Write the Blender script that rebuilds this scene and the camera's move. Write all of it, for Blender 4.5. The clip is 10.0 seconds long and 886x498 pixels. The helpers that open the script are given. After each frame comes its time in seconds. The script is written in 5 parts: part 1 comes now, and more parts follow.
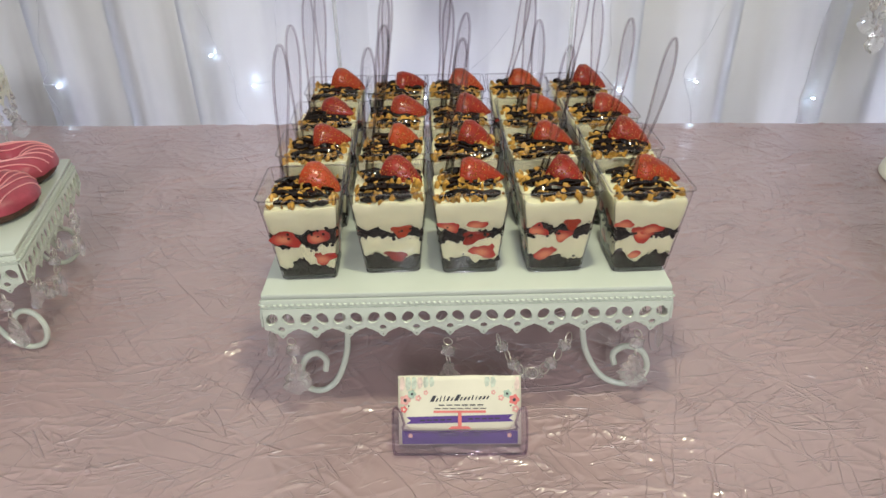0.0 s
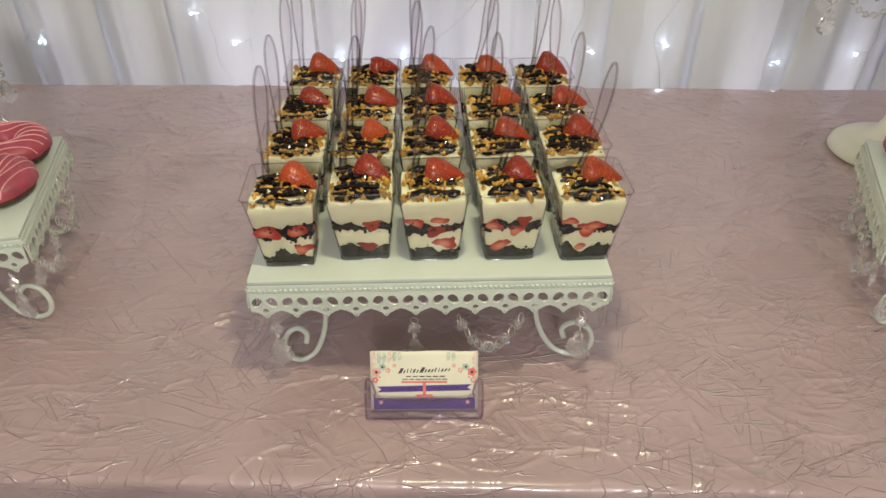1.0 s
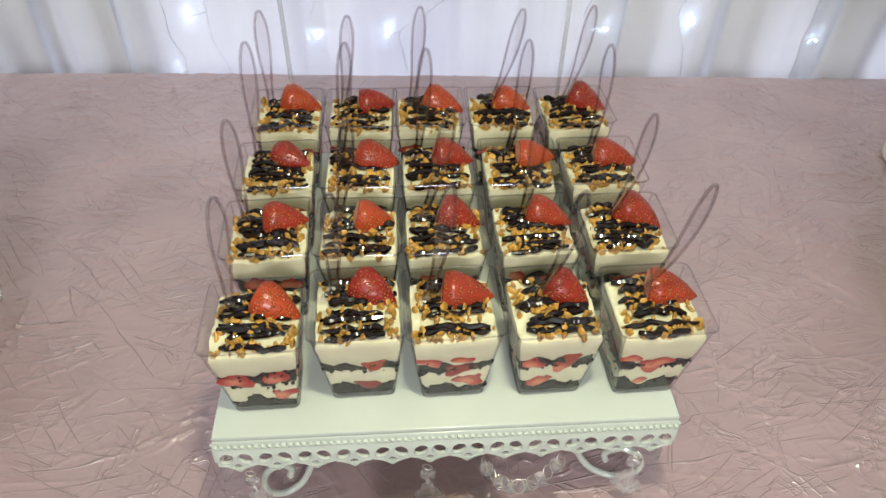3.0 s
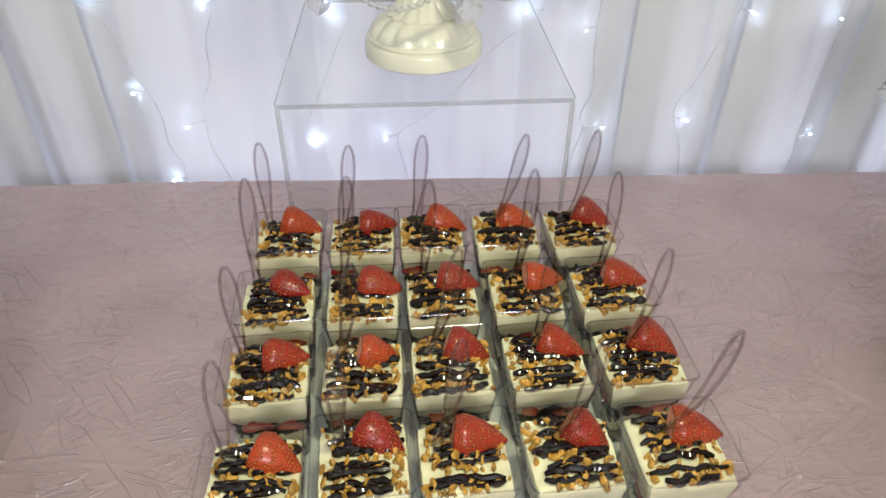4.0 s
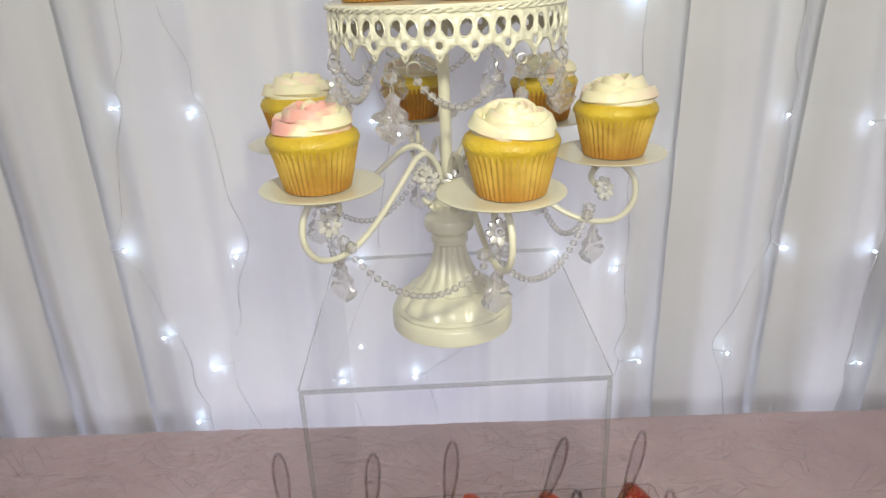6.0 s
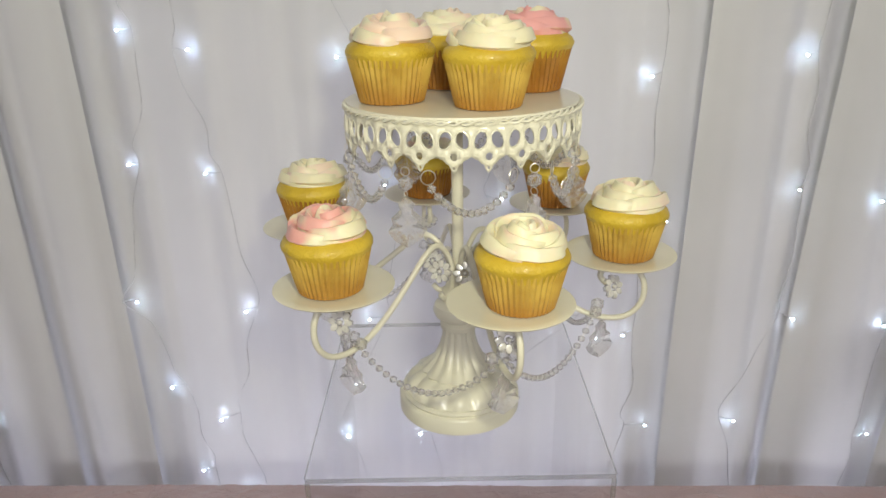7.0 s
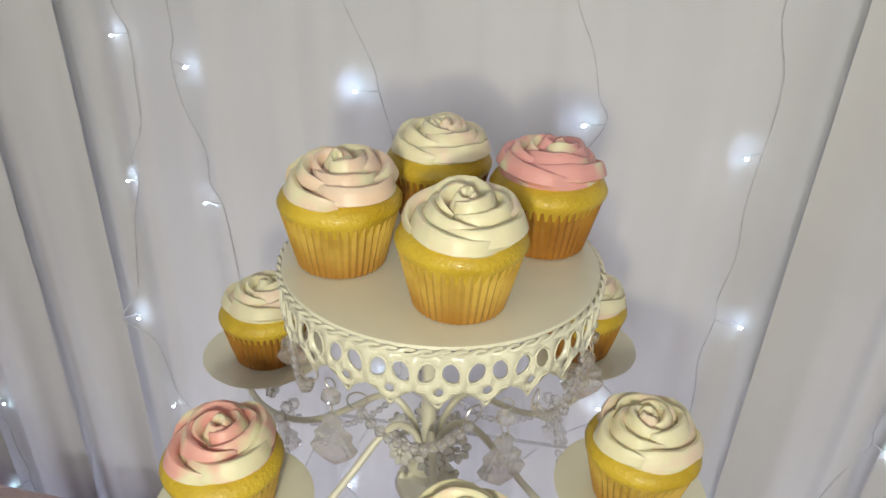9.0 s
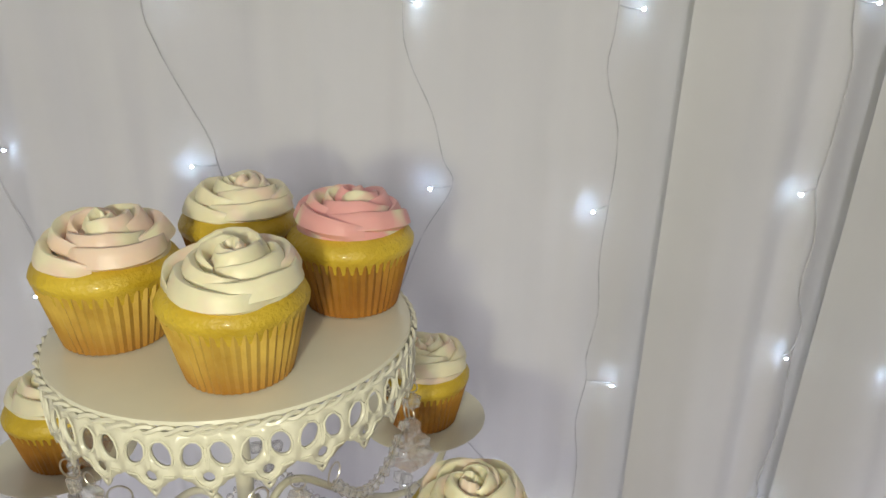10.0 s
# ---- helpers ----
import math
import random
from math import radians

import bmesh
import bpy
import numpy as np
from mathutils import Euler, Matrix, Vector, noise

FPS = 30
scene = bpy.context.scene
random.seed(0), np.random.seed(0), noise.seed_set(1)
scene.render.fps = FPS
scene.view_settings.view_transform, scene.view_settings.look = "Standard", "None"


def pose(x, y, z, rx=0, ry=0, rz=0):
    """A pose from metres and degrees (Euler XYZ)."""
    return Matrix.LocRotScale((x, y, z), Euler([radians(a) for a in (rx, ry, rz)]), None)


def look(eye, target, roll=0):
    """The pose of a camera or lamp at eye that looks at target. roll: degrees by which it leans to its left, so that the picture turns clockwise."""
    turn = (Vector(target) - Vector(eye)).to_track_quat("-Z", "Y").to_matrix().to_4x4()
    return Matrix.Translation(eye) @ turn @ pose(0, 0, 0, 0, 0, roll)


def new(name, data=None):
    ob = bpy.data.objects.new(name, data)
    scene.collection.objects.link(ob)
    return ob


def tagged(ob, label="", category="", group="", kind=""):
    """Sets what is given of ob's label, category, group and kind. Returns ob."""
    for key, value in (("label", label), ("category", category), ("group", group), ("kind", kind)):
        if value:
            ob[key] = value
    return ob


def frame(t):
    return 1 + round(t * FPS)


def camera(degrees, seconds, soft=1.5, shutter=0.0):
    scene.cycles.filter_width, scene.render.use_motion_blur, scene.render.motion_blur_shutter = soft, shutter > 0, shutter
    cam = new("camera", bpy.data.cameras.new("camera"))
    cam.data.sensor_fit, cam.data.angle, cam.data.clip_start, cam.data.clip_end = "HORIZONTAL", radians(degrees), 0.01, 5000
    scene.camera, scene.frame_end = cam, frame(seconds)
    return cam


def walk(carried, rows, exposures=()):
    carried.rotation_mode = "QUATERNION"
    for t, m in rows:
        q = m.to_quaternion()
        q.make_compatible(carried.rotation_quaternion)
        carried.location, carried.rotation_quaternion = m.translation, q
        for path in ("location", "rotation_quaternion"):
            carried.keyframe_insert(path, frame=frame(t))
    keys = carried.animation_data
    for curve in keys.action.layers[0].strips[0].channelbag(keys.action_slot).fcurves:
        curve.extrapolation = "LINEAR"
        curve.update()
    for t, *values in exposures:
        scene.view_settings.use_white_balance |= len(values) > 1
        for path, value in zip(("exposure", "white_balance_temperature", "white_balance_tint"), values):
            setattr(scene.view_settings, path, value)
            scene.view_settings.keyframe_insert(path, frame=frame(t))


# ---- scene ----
cam = camera(64.1, 10.0)
PATH = [
    (0, (-0.004, 0.005, 0.389), (0.02, 1.728, -0.626), -1.2),
    (0.2, (-0.0, 0.006, 0.409), (0.011, 1.718, -0.602), -2.0),
    (0.5, (-0.005, -0.007, 0.429), (0.07, 1.702, -0.608), 0.0),
    (0.7, (0.005, -0.009, 0.449), (0.072, 1.657, -0.658), -0.0),
    (1, (0.012, -0.019, 0.463), (0.071, 1.589, -0.725), -0.2),
    (1.2, (0.013, -0.007, 0.479), (0.073, 1.526, -0.796), 0.3),
    (1.5, (0.008, 0.015, 0.488), (0.076, 1.431, -0.923), 1.4),
    (1.7, (0.004, 0.055, 0.501), (0.078, 1.461, -0.959), 1.6),
    (2, (-0.001, 0.091, 0.489), (0.084, 1.505, -0.923), 0.9),
    (2.2, (-0.008, 0.115, 0.485), (0.1, 1.53, -0.924), 1.6),
    (3.3, (-0.011, 0.192, 0.494), (0.122, 1.678, -0.838), 0.9),
    (3.5, (-0.013, 0.2, 0.496), (0.123, 1.717, -0.8), 0.8),
    (4, (-0.013, 0.217, 0.507), (0.133, 1.804, -0.702), -0.0),
    (4.5, (-0.006, 0.244, 0.511), (0.126, 1.913, -0.582), -1.1),
    (5, (-0.006, 0.267, 0.523), (0.114, 2.016, -0.44), -0.7),
    (5.5, (-0.002, 0.276, 0.536), (0.117, 2.077, -0.325), -1.8),
    (6, (-0.006, 0.278, 0.561), (0.082, 2.125, -0.2), -2.4),
    (6.2, (-0.009, 0.279, 0.572), (0.081, 2.145, -0.143), -1.8),
    (7.3, (0.002, 0.32, 0.643), (0.06, 2.177, -0.096), -0.7),
    (7.5, (0.013, 0.345, 0.657), (0.079, 2.19, -0.115), 0.2),
    (8, (0.047, 0.394, 0.69), (0.064, 2.185, -0.2), 2.7),
    (8.5, (0.057, 0.445, 0.726), (-0.067, 2.213, -0.2), 1.7),
    (9, (0.075, 0.497, 0.729), (-0.133, 2.244, -0.223), 2.1),
    (9.5, (0.087, 0.517, 0.721), (-0.113, 2.293, -0.175), 2.2),
    (10, (0.139, 0.523, 0.701), (0.135, 2.389, -0.018), 1.0),
]
EXPOSURES = [(0.0, -0.10, 6350, 8), (0.5, -0.20, 6650, 8), (1.0, -0.22, 6900, 8), (1.5, 0.04, 6850, 7), (2.0, 0.10, 6650, 6), (3.5, 0.02, 6200, 8), (4.5, -0.10, 6500, 8), (5.0, -0.16, 6650, 9), (6.0, -0.23, 6550, 9),
             (7.5, -0.50, 6700, 9), (8.0, -0.46, 6350, 9), (8.5, -0.43, 6550, 9), (9.5, -0.70, 6700, 8), (10.0, -0.67, 6750, 8)]
walk(cam, [(t, look(eye, target, roll)) for t, eye, target, roll in PATH], EXPOSURES)

# ---- light ----
world = bpy.data.worlds.new("world")
scene.world = world
world.use_nodes = True
world.node_tree.nodes["Background"].inputs["Color"].default_value = (0.02, 0.022, 0.026, 1)
world.node_tree.nodes["Background"].inputs["Strength"].default_value = 1.0


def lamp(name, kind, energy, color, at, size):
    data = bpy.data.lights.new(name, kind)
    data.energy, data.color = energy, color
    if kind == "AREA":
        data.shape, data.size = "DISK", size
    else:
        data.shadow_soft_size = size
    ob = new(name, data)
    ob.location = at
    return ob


# the light that travels with the filmer, here at one place near the path
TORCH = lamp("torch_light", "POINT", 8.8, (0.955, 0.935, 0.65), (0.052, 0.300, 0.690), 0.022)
# unseen fill lamp added far behind, to brighten the fronts and the curtain
FILL = lamp("added_fill_light", "POINT", 135.0, (0.94, 0.94, 0.97), (0.05, -2.2, 1.45), 0.28)


# cold white led strip lying behind the foot of the curtain
for sx in (-1.32, -0.66, 0.0, 0.66, 1.32):
    strip = lamp("led_strip_light", "AREA", 8.2, (0.74, 0.77, 1.0), (sx, 1.50, -0.30), 0.5)
    strip.matrix_basis = look((sx, 1.50, -0.30), (sx, 1.20, 0.25))


# ---- materials ----
def mat(name, color, rough=0.5, metal=0.0, var=0.12, scale=60.0, bump=0.0, bump_scale=300.0, coat=0.0, sss=0.0, spec=0.5, dark=None):
    m = bpy.data.materials.new(name)
    m.use_nodes = True
    nt = m.node_tree
    b = nt.nodes["Principled BSDF"]
    b.inputs["Roughness"].default_value = rough
    b.inputs["Metallic"].default_value = metal
    b.inputs["Coat Weight"].default_value = coat
    b.inputs["Coat Roughness"].default_value = 0.12
    b.inputs["Specular IOR Level"].default_value = spec
    if sss:
        b.inputs["Subsurface Weight"].default_value = sss
        b.inputs["Subsurface Radius"].default_value = (0.004, 0.003, 0.002)
        b.inputs["Subsurface Scale"].default_value = 1.0
    tc = nt.nodes.new("ShaderNodeTexCoord")
    n = nt.nodes.new("ShaderNodeTexNoise")
    n.inputs["Scale"].default_value = scale
    n.inputs["Detail"].default_value = 5.0
    nt.links.new(tc.outputs["Object"], n.inputs["Vector"])
    r = nt.nodes.new("ShaderNodeValToRGB")
    lo = dark or tuple(c * (1 - 2 * var) for c in color)
    r.color_ramp.elements[0].color = (*lo, 1)
    r.color_ramp.elements[1].color = (*[min(1.0, c * (1 + var)) for c in color], 1)
    r.color_ramp.elements[0].position, r.color_ramp.elements[1].position = 0.32, 0.68
    nt.links.new(n.outputs["Fac"], r.inputs["Fac"])
    nt.links.new(r.outputs["Color"], b.inputs["Base Color"])
    if bump:
        n2 = nt.nodes.new("ShaderNodeTexNoise")
        n2.inputs["Scale"].default_value = bump_scale
        n2.inputs["Detail"].default_value = 4.0
        nt.links.new(tc.outputs["Object"], n2.inputs["Vector"])
        bp = nt.nodes.new("ShaderNodeBump")
        bp.inputs["Strength"].default_value = bump
        bp.inputs["Distance"].default_value = 0.002
        nt.links.new(n2.outputs["Fac"], bp.inputs["Height"])
        nt.links.new(bp.outputs["Normal"], b.inputs["Normal"])
    return m


def clear(name, tint, gloss=0.03, ior=1.5, rim=0.4):
    """Thin clear plastic: light goes straight through, gloss by Fresnel."""
    m = bpy.data.materials.new(name)
    m.use_nodes = True
    nt = m.node_tree
    nt.nodes.remove(nt.nodes["Principled BSDF"])
    t = nt.nodes.new("ShaderNodeBsdfTransparent")
    t.inputs["Color"].default_value = (*tint, 1)
    g = nt.nodes.new("ShaderNodeBsdfGlossy")
    g.inputs["Roughness"].default_value = gloss
    w = nt.nodes.new("ShaderNodeLayerWeight")
    w.inputs["Blend"].default_value = 0.5
    pw = nt.nodes.new("ShaderNodeMath")
    pw.operation = "POWER"
    pw.inputs[1].default_value = 4.0
    nt.links.new(w.outputs["Facing"], pw.inputs[0])
    f = nt.nodes.new("ShaderNodeMath")
    f.operation = "MULTIPLY_ADD"
    f.inputs[1].default_value, f.inputs[2].default_value = rim, ((ior - 1) / (ior + 1)) ** 2
    nt.links.new(pw.outputs["Value"], f.inputs[0])
    mx = nt.nodes.new("ShaderNodeMixShader")
    nt.links.new(f.outputs["Value"], mx.inputs["Fac"])
    nt.links.new(t.outputs["BSDF"], mx.inputs[1])
    nt.links.new(g.outputs["BSDF"], mx.inputs[2])
    nt.links.new(mx.outputs["Shader"], nt.nodes["Material Output"].inputs["Surface"])
    return m


def crystal():
    """Cut glass: refraction, with a share of plain see-through for its thin edges."""
    m = bpy.data.materials.new("cut_crystal")
    m.use_nodes = True
    nt = m.node_tree
    nt.nodes.remove(nt.nodes["Principled BSDF"])
    g = nt.nodes.new("ShaderNodeBsdfGlass")
    g.inputs["Color"].default_value = (0.98, 0.975, 0.97, 1)
    g.inputs["Roughness"].default_value = 0.0
    g.inputs["IOR"].default_value = 1.52
    t = nt.nodes.new("ShaderNodeBsdfTransparent")
    h = nt.nodes.new("ShaderNodeBsdfPrincipled")
    h.inputs["Base Color"].default_value = (0.93, 0.92, 0.92, 1)
    h.inputs["Specular IOR Level"].default_value = 1.0
    h.inputs["Roughness"].default_value = 0.14
    mx = nt.nodes.new("ShaderNodeMixShader")
    mx.inputs["Fac"].default_value = 0.46
    nt.links.new(g.outputs["BSDF"], mx.inputs[1])
    nt.links.new(t.outputs["BSDF"], mx.inputs[2])
    my = nt.nodes.new("ShaderNodeMixShader")
    my.inputs["Fac"].default_value = 0.08
    nt.links.new(mx.outputs["Shader"], my.inputs[1])
    nt.links.new(h.outputs["BSDF"], my.inputs[2])
    nt.links.new(my.outputs["Shader"], nt.nodes["Material Output"].inputs["Surface"])
    return m


def glow(name, color, strength):
    m = bpy.data.materials.new(name)
    m.use_nodes = True
    b = m.node_tree.nodes["Principled BSDF"]
    b.inputs["Emission Color"].default_value = (*color, 1)
    b.inputs["Emission Strength"].default_value = strength
    return m


def satin():
    """Crinkled pink satin: fine crease lines at two scales over the real folds of the mesh."""
    m = mat("pink_crinkled_satin", (0.475, 0.330, 0.325), rough=0.30, var=0.06, scale=9.0, spec=0.9, coat=1.0)
    nt = m.node_tree
    b = nt.nodes["Principled BSDF"]
    b.inputs["Sheen Weight"].default_value = 0.25
    b.inputs["Sheen Tint"].default_value = (0.9, 0.75, 0.85, 1)
    b.inputs["Anisotropic"].default_value = 0.4
    tc = nt.nodes.new("ShaderNodeTexCoord")
    total = None

    def ranged(value, a, b, lo, hi):
        mr = nt.nodes.new("ShaderNodeMapRange")
        mr.interpolation_type = "SMOOTHSTEP"
        mr.inputs["From Min"].default_value, mr.inputs["From Max"].default_value = a, b
        mr.inputs["To Min"].default_value, mr.inputs["To Max"].default_value = lo, hi
        nt.links.new(value, mr.inputs["Value"])
        return mr.outputs["Result"]

    def joined(kind, one, two):
        node = nt.nodes.new("ShaderNodeMath")
        node.operation = kind
        nt.links.new(one, node.inputs[0])
        if isinstance(two, float):
            node.inputs[1].default_value = two
        else:
            nt.links.new(two, node.inputs[1])
        return node.outputs["Value"]

    # families of nearly straight creases, each in its own direction, broken up into patches
    for k, (turn, stretch, scale, width, amount, patch_scale, keep) in enumerate(((0.12, 0.10, 34.0, 0.009, 1.0, 11.0, 0.46), (-0.30, 0.12, 40.0, 0.010, 0.9, 13.0, 0.47), (0.62, 0.14, 46.0, 0.011, 0.8, 15.0, 0.48),
                                                                                (-0.85, 0.14, 44.0, 0.011, 0.8, 14.0, 0.48), (1.35, 0.16, 50.0, 0.012, 0.7, 17.0, 0.49), (0.30, 0.14, 82.0, 0.018, 0.6, 22.0, 0.48))):
        mp = nt.nodes.new("ShaderNodeMapping")
        mp.inputs["Rotation"].default_value = (0, 0, turn)
        mp.vector_type = "TEXTURE"
        mp.inputs["Scale"].default_value = (1.0 / stretch, 1.0, 1.0)
        mp.inputs["Location"].default_value = (1.7 * k, 0.9 * k, 0)
        nt.links.new(tc.outputs["Object"], mp.inputs["Vector"])
        n = nt.nodes.new("ShaderNodeTexNoise")
        n.inputs["Scale"].default_value = scale
        n.inputs["Detail"].default_value = 2.0
        n.inputs["Roughness"].default_value = 0.4
        nt.links.new(mp.outputs["Vector"], n.inputs["Vector"])
        off = joined("ABSOLUTE", joined("SUBTRACT", n.outputs["Fac"], 0.5), 0.0)
        line = ranged(off, 0.0, width, amount, 0.0)
        patch = nt.nodes.new("ShaderNodeTexNoise")
        patch.inputs["Scale"].default_value = patch_scale
        patch.inputs["Detail"].default_value = 2.0
        place = nt.nodes.new("ShaderNodeMapping")
        place.inputs["Location"].default_value = (3.1 * k, 1.3 * k, 0.7 * k)
        nt.links.new(tc.outputs["Object"], place.inputs["Vector"])
        nt.links.new(place.outputs["Vector"], patch.inputs["Vector"])
        line = joined("MULTIPLY", line, ranged(patch.outputs["Fac"], keep, keep + 0.08, 0.0, 1.0))
        total = line if total is None else joined("ADD", total, line)
    bp = nt.nodes.new("ShaderNodeBump")
    bp.inputs["Strength"].default_value = 0.85
    bp.inputs["Distance"].default_value = 0.0011
    b.inputs["Coat Roughness"].default_value = 0.16
    nt.links.new(total, bp.inputs["Height"])
    nt.links.new(bp.outputs["Normal"], b.inputs["Normal"])
    nt.links.new(bp.outputs["Normal"], b.inputs["Coat Normal"])
    return m


def sheer(name, color):
    """White curtain cloth: diffuse, with some light coming through; fine weave."""
    m = mat(name, color, rough=0.75, var=0.03, scale=4.0, spec=0.25, bump=0.12, bump_scale=900.0)
    nt = m.node_tree
    b = nt.nodes["Principled BSDF"]
    tr = nt.nodes.new("ShaderNodeBsdfTranslucent")
    tr.inputs["Color"].default_value = (*color, 1)
    mx = nt.nodes.new("ShaderNodeMixShader")
    mx.inputs["Fac"].default_value = 0.16
    nt.links.new(b.outputs["BSDF"], mx.inputs[1])
    nt.links.new(tr.outputs["BSDF"], mx.inputs[2])
    nt.links.new(mx.outputs["Shader"], nt.nodes["Material Output"].inputs["Surface"])
    return m


def berry_skin():
    m = mat("strawberry_skin", (0.24, 0.008, 0.009), rough=0.30, var=0.2, scale=70.0, dark=(0.13, 0.003, 0.004))
    nt = m.node_tree
    b = nt.nodes["Principled BSDF"]
    info = nt.nodes.new("ShaderNodeObjectInfo")
    warm = nt.nodes.new("ShaderNodeMix")
    warm.data_type = "RGBA"
    warm.inputs[7].default_value = (0.45, 0.062, 0.013, 1)
    src = b.inputs["Base Color"].links[0].from_socket
    half = nt.nodes.new("ShaderNodeMath")
    half.operation = "MULTIPLY"
    half.inputs[1].default_value = 0.8
    nt.links.new(info.outputs["Random"], half.inputs[0])
    nt.links.new(half.outputs["Value"], warm.inputs[0])
    nt.links.new(src, warm.inputs[6])
    tc = nt.nodes.new("ShaderNodeTexCoord")
    v = nt.nodes.new("ShaderNodeTexVoronoi")
    v.inputs["Scale"].default_value = 520.0
    v.inputs["Randomness"].default_value = 0.55
    nt.links.new(tc.outputs["Object"], v.inputs["Vector"])
    mr = nt.nodes.new("ShaderNodeMapRange")
    mr.inputs["From Min"].default_value, mr.inputs["From Max"].default_value = 0.17, 0.28
    nt.links.new(v.outputs["Distance"], mr.inputs["Value"])
    seed = nt.nodes.new("ShaderNodeMix")
    seed.data_type = "RGBA"
    seed.inputs[6].default_value = (0.74, 0.34, 0.09, 1)
    nt.links.new(mr.outputs["Result"], seed.inputs[0])
    nt.links.new(warm.outputs[2], seed.inputs[7])
    nt.links.new(seed.outputs[2], b.inputs["Base Color"])
    bp = nt.nodes.new("ShaderNodeBump")
    bp.inputs["Strength"].default_value = 1.0
    bp.inputs["Distance"].default_value = 0.0012
    pit = nt.nodes.new("ShaderNodeMapRange")
    pit.interpolation_type = "SMOOTHSTEP"
    pit.inputs["From Min"].default_value, pit.inputs["From Max"].default_value = 0.05, 0.48
    nt.links.new(v.outputs["Distance"], pit.inputs["Value"])
    nt.links.new(pit.outputs["Result"], bp.inputs["Height"])
    nt.links.new(bp.outputs["Normal"], b.inputs["Normal"])
    return m


def berry_flesh():
    """Cut strawberry: deep red skin side, paler streaked heart."""
    m = mat("strawberry_flesh", (0.46, 0.045, 0.028), rough=0.3, var=0.2, scale=75.0, coat=0.3, dark=(0.24, 0.010, 0.008))
    nt = m.node_tree
    b = nt.nodes["Principled BSDF"]
    tc = nt.nodes.new("ShaderNodeTexCoord")
    mp = nt.nodes.new("ShaderNodeMapping")
    mp.inputs["Location"].default_value = (0.15, 0.0, 0.25)
    mp.inputs["Scale"].default_value = (105.0, 40.0, 170.0)
    nt.links.new(tc.outputs["Object"], mp.inputs["Vector"])
    far = nt.nodes.new("ShaderNodeVectorMath")
    far.operation = "LENGTH"
    nt.links.new(mp.outputs["Vector"], far.inputs[0])
    mr = nt.nodes.new("ShaderNodeMapRange")
    mr.interpolation_type = "SMOOTHSTEP"
    mr.inputs["From Min"].default_value, mr.inputs["From Max"].default_value = 0.1, 0.85
    mr.inputs["To Min"].default_value, mr.inputs["To Max"].default_value = 0.7, 0.0
    nt.links.new(far.outputs["Value"], mr.inputs["Value"])
    mx = nt.nodes.new("ShaderNodeMix")
    mx.data_type = "RGBA"
    mx.inputs[7].default_value = (0.74, 0.30, 0.16, 1)
    nt.links.new(mr.outputs["Result"], mx.inputs[0])
    nt.links.new(b.inputs["Base Color"].links[0].from_socket, mx.inputs[6])
    nt.links.new(mx.outputs[2], b.inputs["Base Color"])
    return m


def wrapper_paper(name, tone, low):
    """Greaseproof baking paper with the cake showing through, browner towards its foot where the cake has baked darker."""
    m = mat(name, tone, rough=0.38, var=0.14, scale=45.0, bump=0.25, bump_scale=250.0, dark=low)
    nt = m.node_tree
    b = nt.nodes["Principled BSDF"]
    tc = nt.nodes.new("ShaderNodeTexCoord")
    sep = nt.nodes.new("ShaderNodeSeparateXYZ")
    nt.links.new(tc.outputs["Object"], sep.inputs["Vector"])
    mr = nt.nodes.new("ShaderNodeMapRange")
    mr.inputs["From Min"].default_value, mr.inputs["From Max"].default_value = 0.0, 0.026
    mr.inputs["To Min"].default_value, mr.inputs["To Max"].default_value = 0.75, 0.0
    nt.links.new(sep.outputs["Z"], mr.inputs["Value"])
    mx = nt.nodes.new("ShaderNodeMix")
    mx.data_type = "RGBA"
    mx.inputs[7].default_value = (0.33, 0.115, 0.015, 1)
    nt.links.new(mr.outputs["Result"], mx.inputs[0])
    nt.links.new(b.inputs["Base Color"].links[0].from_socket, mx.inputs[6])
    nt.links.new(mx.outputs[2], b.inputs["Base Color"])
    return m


M_SATIN = satin()
M_CURTAIN = sheer("white_curtain_cloth", (0.78, 0.78, 0.79))
M_WALL = mat("wall_paint", (0.55, 0.53, 0.50), rough=0.8, var=0.05, scale=3.0)
M_FLOOR = mat("floor_vinyl", (0.22, 0.20, 0.18), rough=0.5, var=0.15, scale=8.0)
M_CEIL = mat("ceiling_paint", (0.75, 0.75, 0.74), rough=0.9, var=0.03, scale=3.0)
M_ENAMEL = mat("white_enamel", (0.62, 0.66, 0.58), rough=0.22, var=0.02, scale=20.0, coat=0.3, bump=0.03, bump_scale=120.0)
M_CREAM_ENAMEL = mat("cream_enamel", (0.79, 0.765, 0.64), rough=0.28, var=0.03, scale=20.0, coat=0.25, bump=0.03, bump_scale=120.0)
M_PLASTIC = clear("clear_plastic", (0.984, 0.980, 0.982), gloss=0.05, ior=1.4, rim=0.35)
M_CUP_RIM = clear("cup_edge_plastic", (0.90, 0.885, 0.895), gloss=0.12, ior=1.6)
M_SPOON = clear("clear_spoon_plastic", (0.972, 0.962, 0.970), gloss=0.10, ior=1.55, rim=0.35)
M_SPOON_RIM = clear("spoon_edge_plastic", (0.875, 0.85, 0.865), gloss=0.05, ior=1.8, rim=0.45)
M_ACRYLIC = clear("clear_acrylic", (0.994, 0.995, 0.994), gloss=0.02, ior=1.32, rim=0.2)
M_EDGE = clear("acrylic_cut_edge", (0.94, 0.95, 0.94), gloss=0.45, ior=2.6, rim=0.3)
M_HOLDER = clear("card_holder_acrylic", (0.93, 0.90, 0.94), gloss=0.06, ior=1.7, rim=0.5)
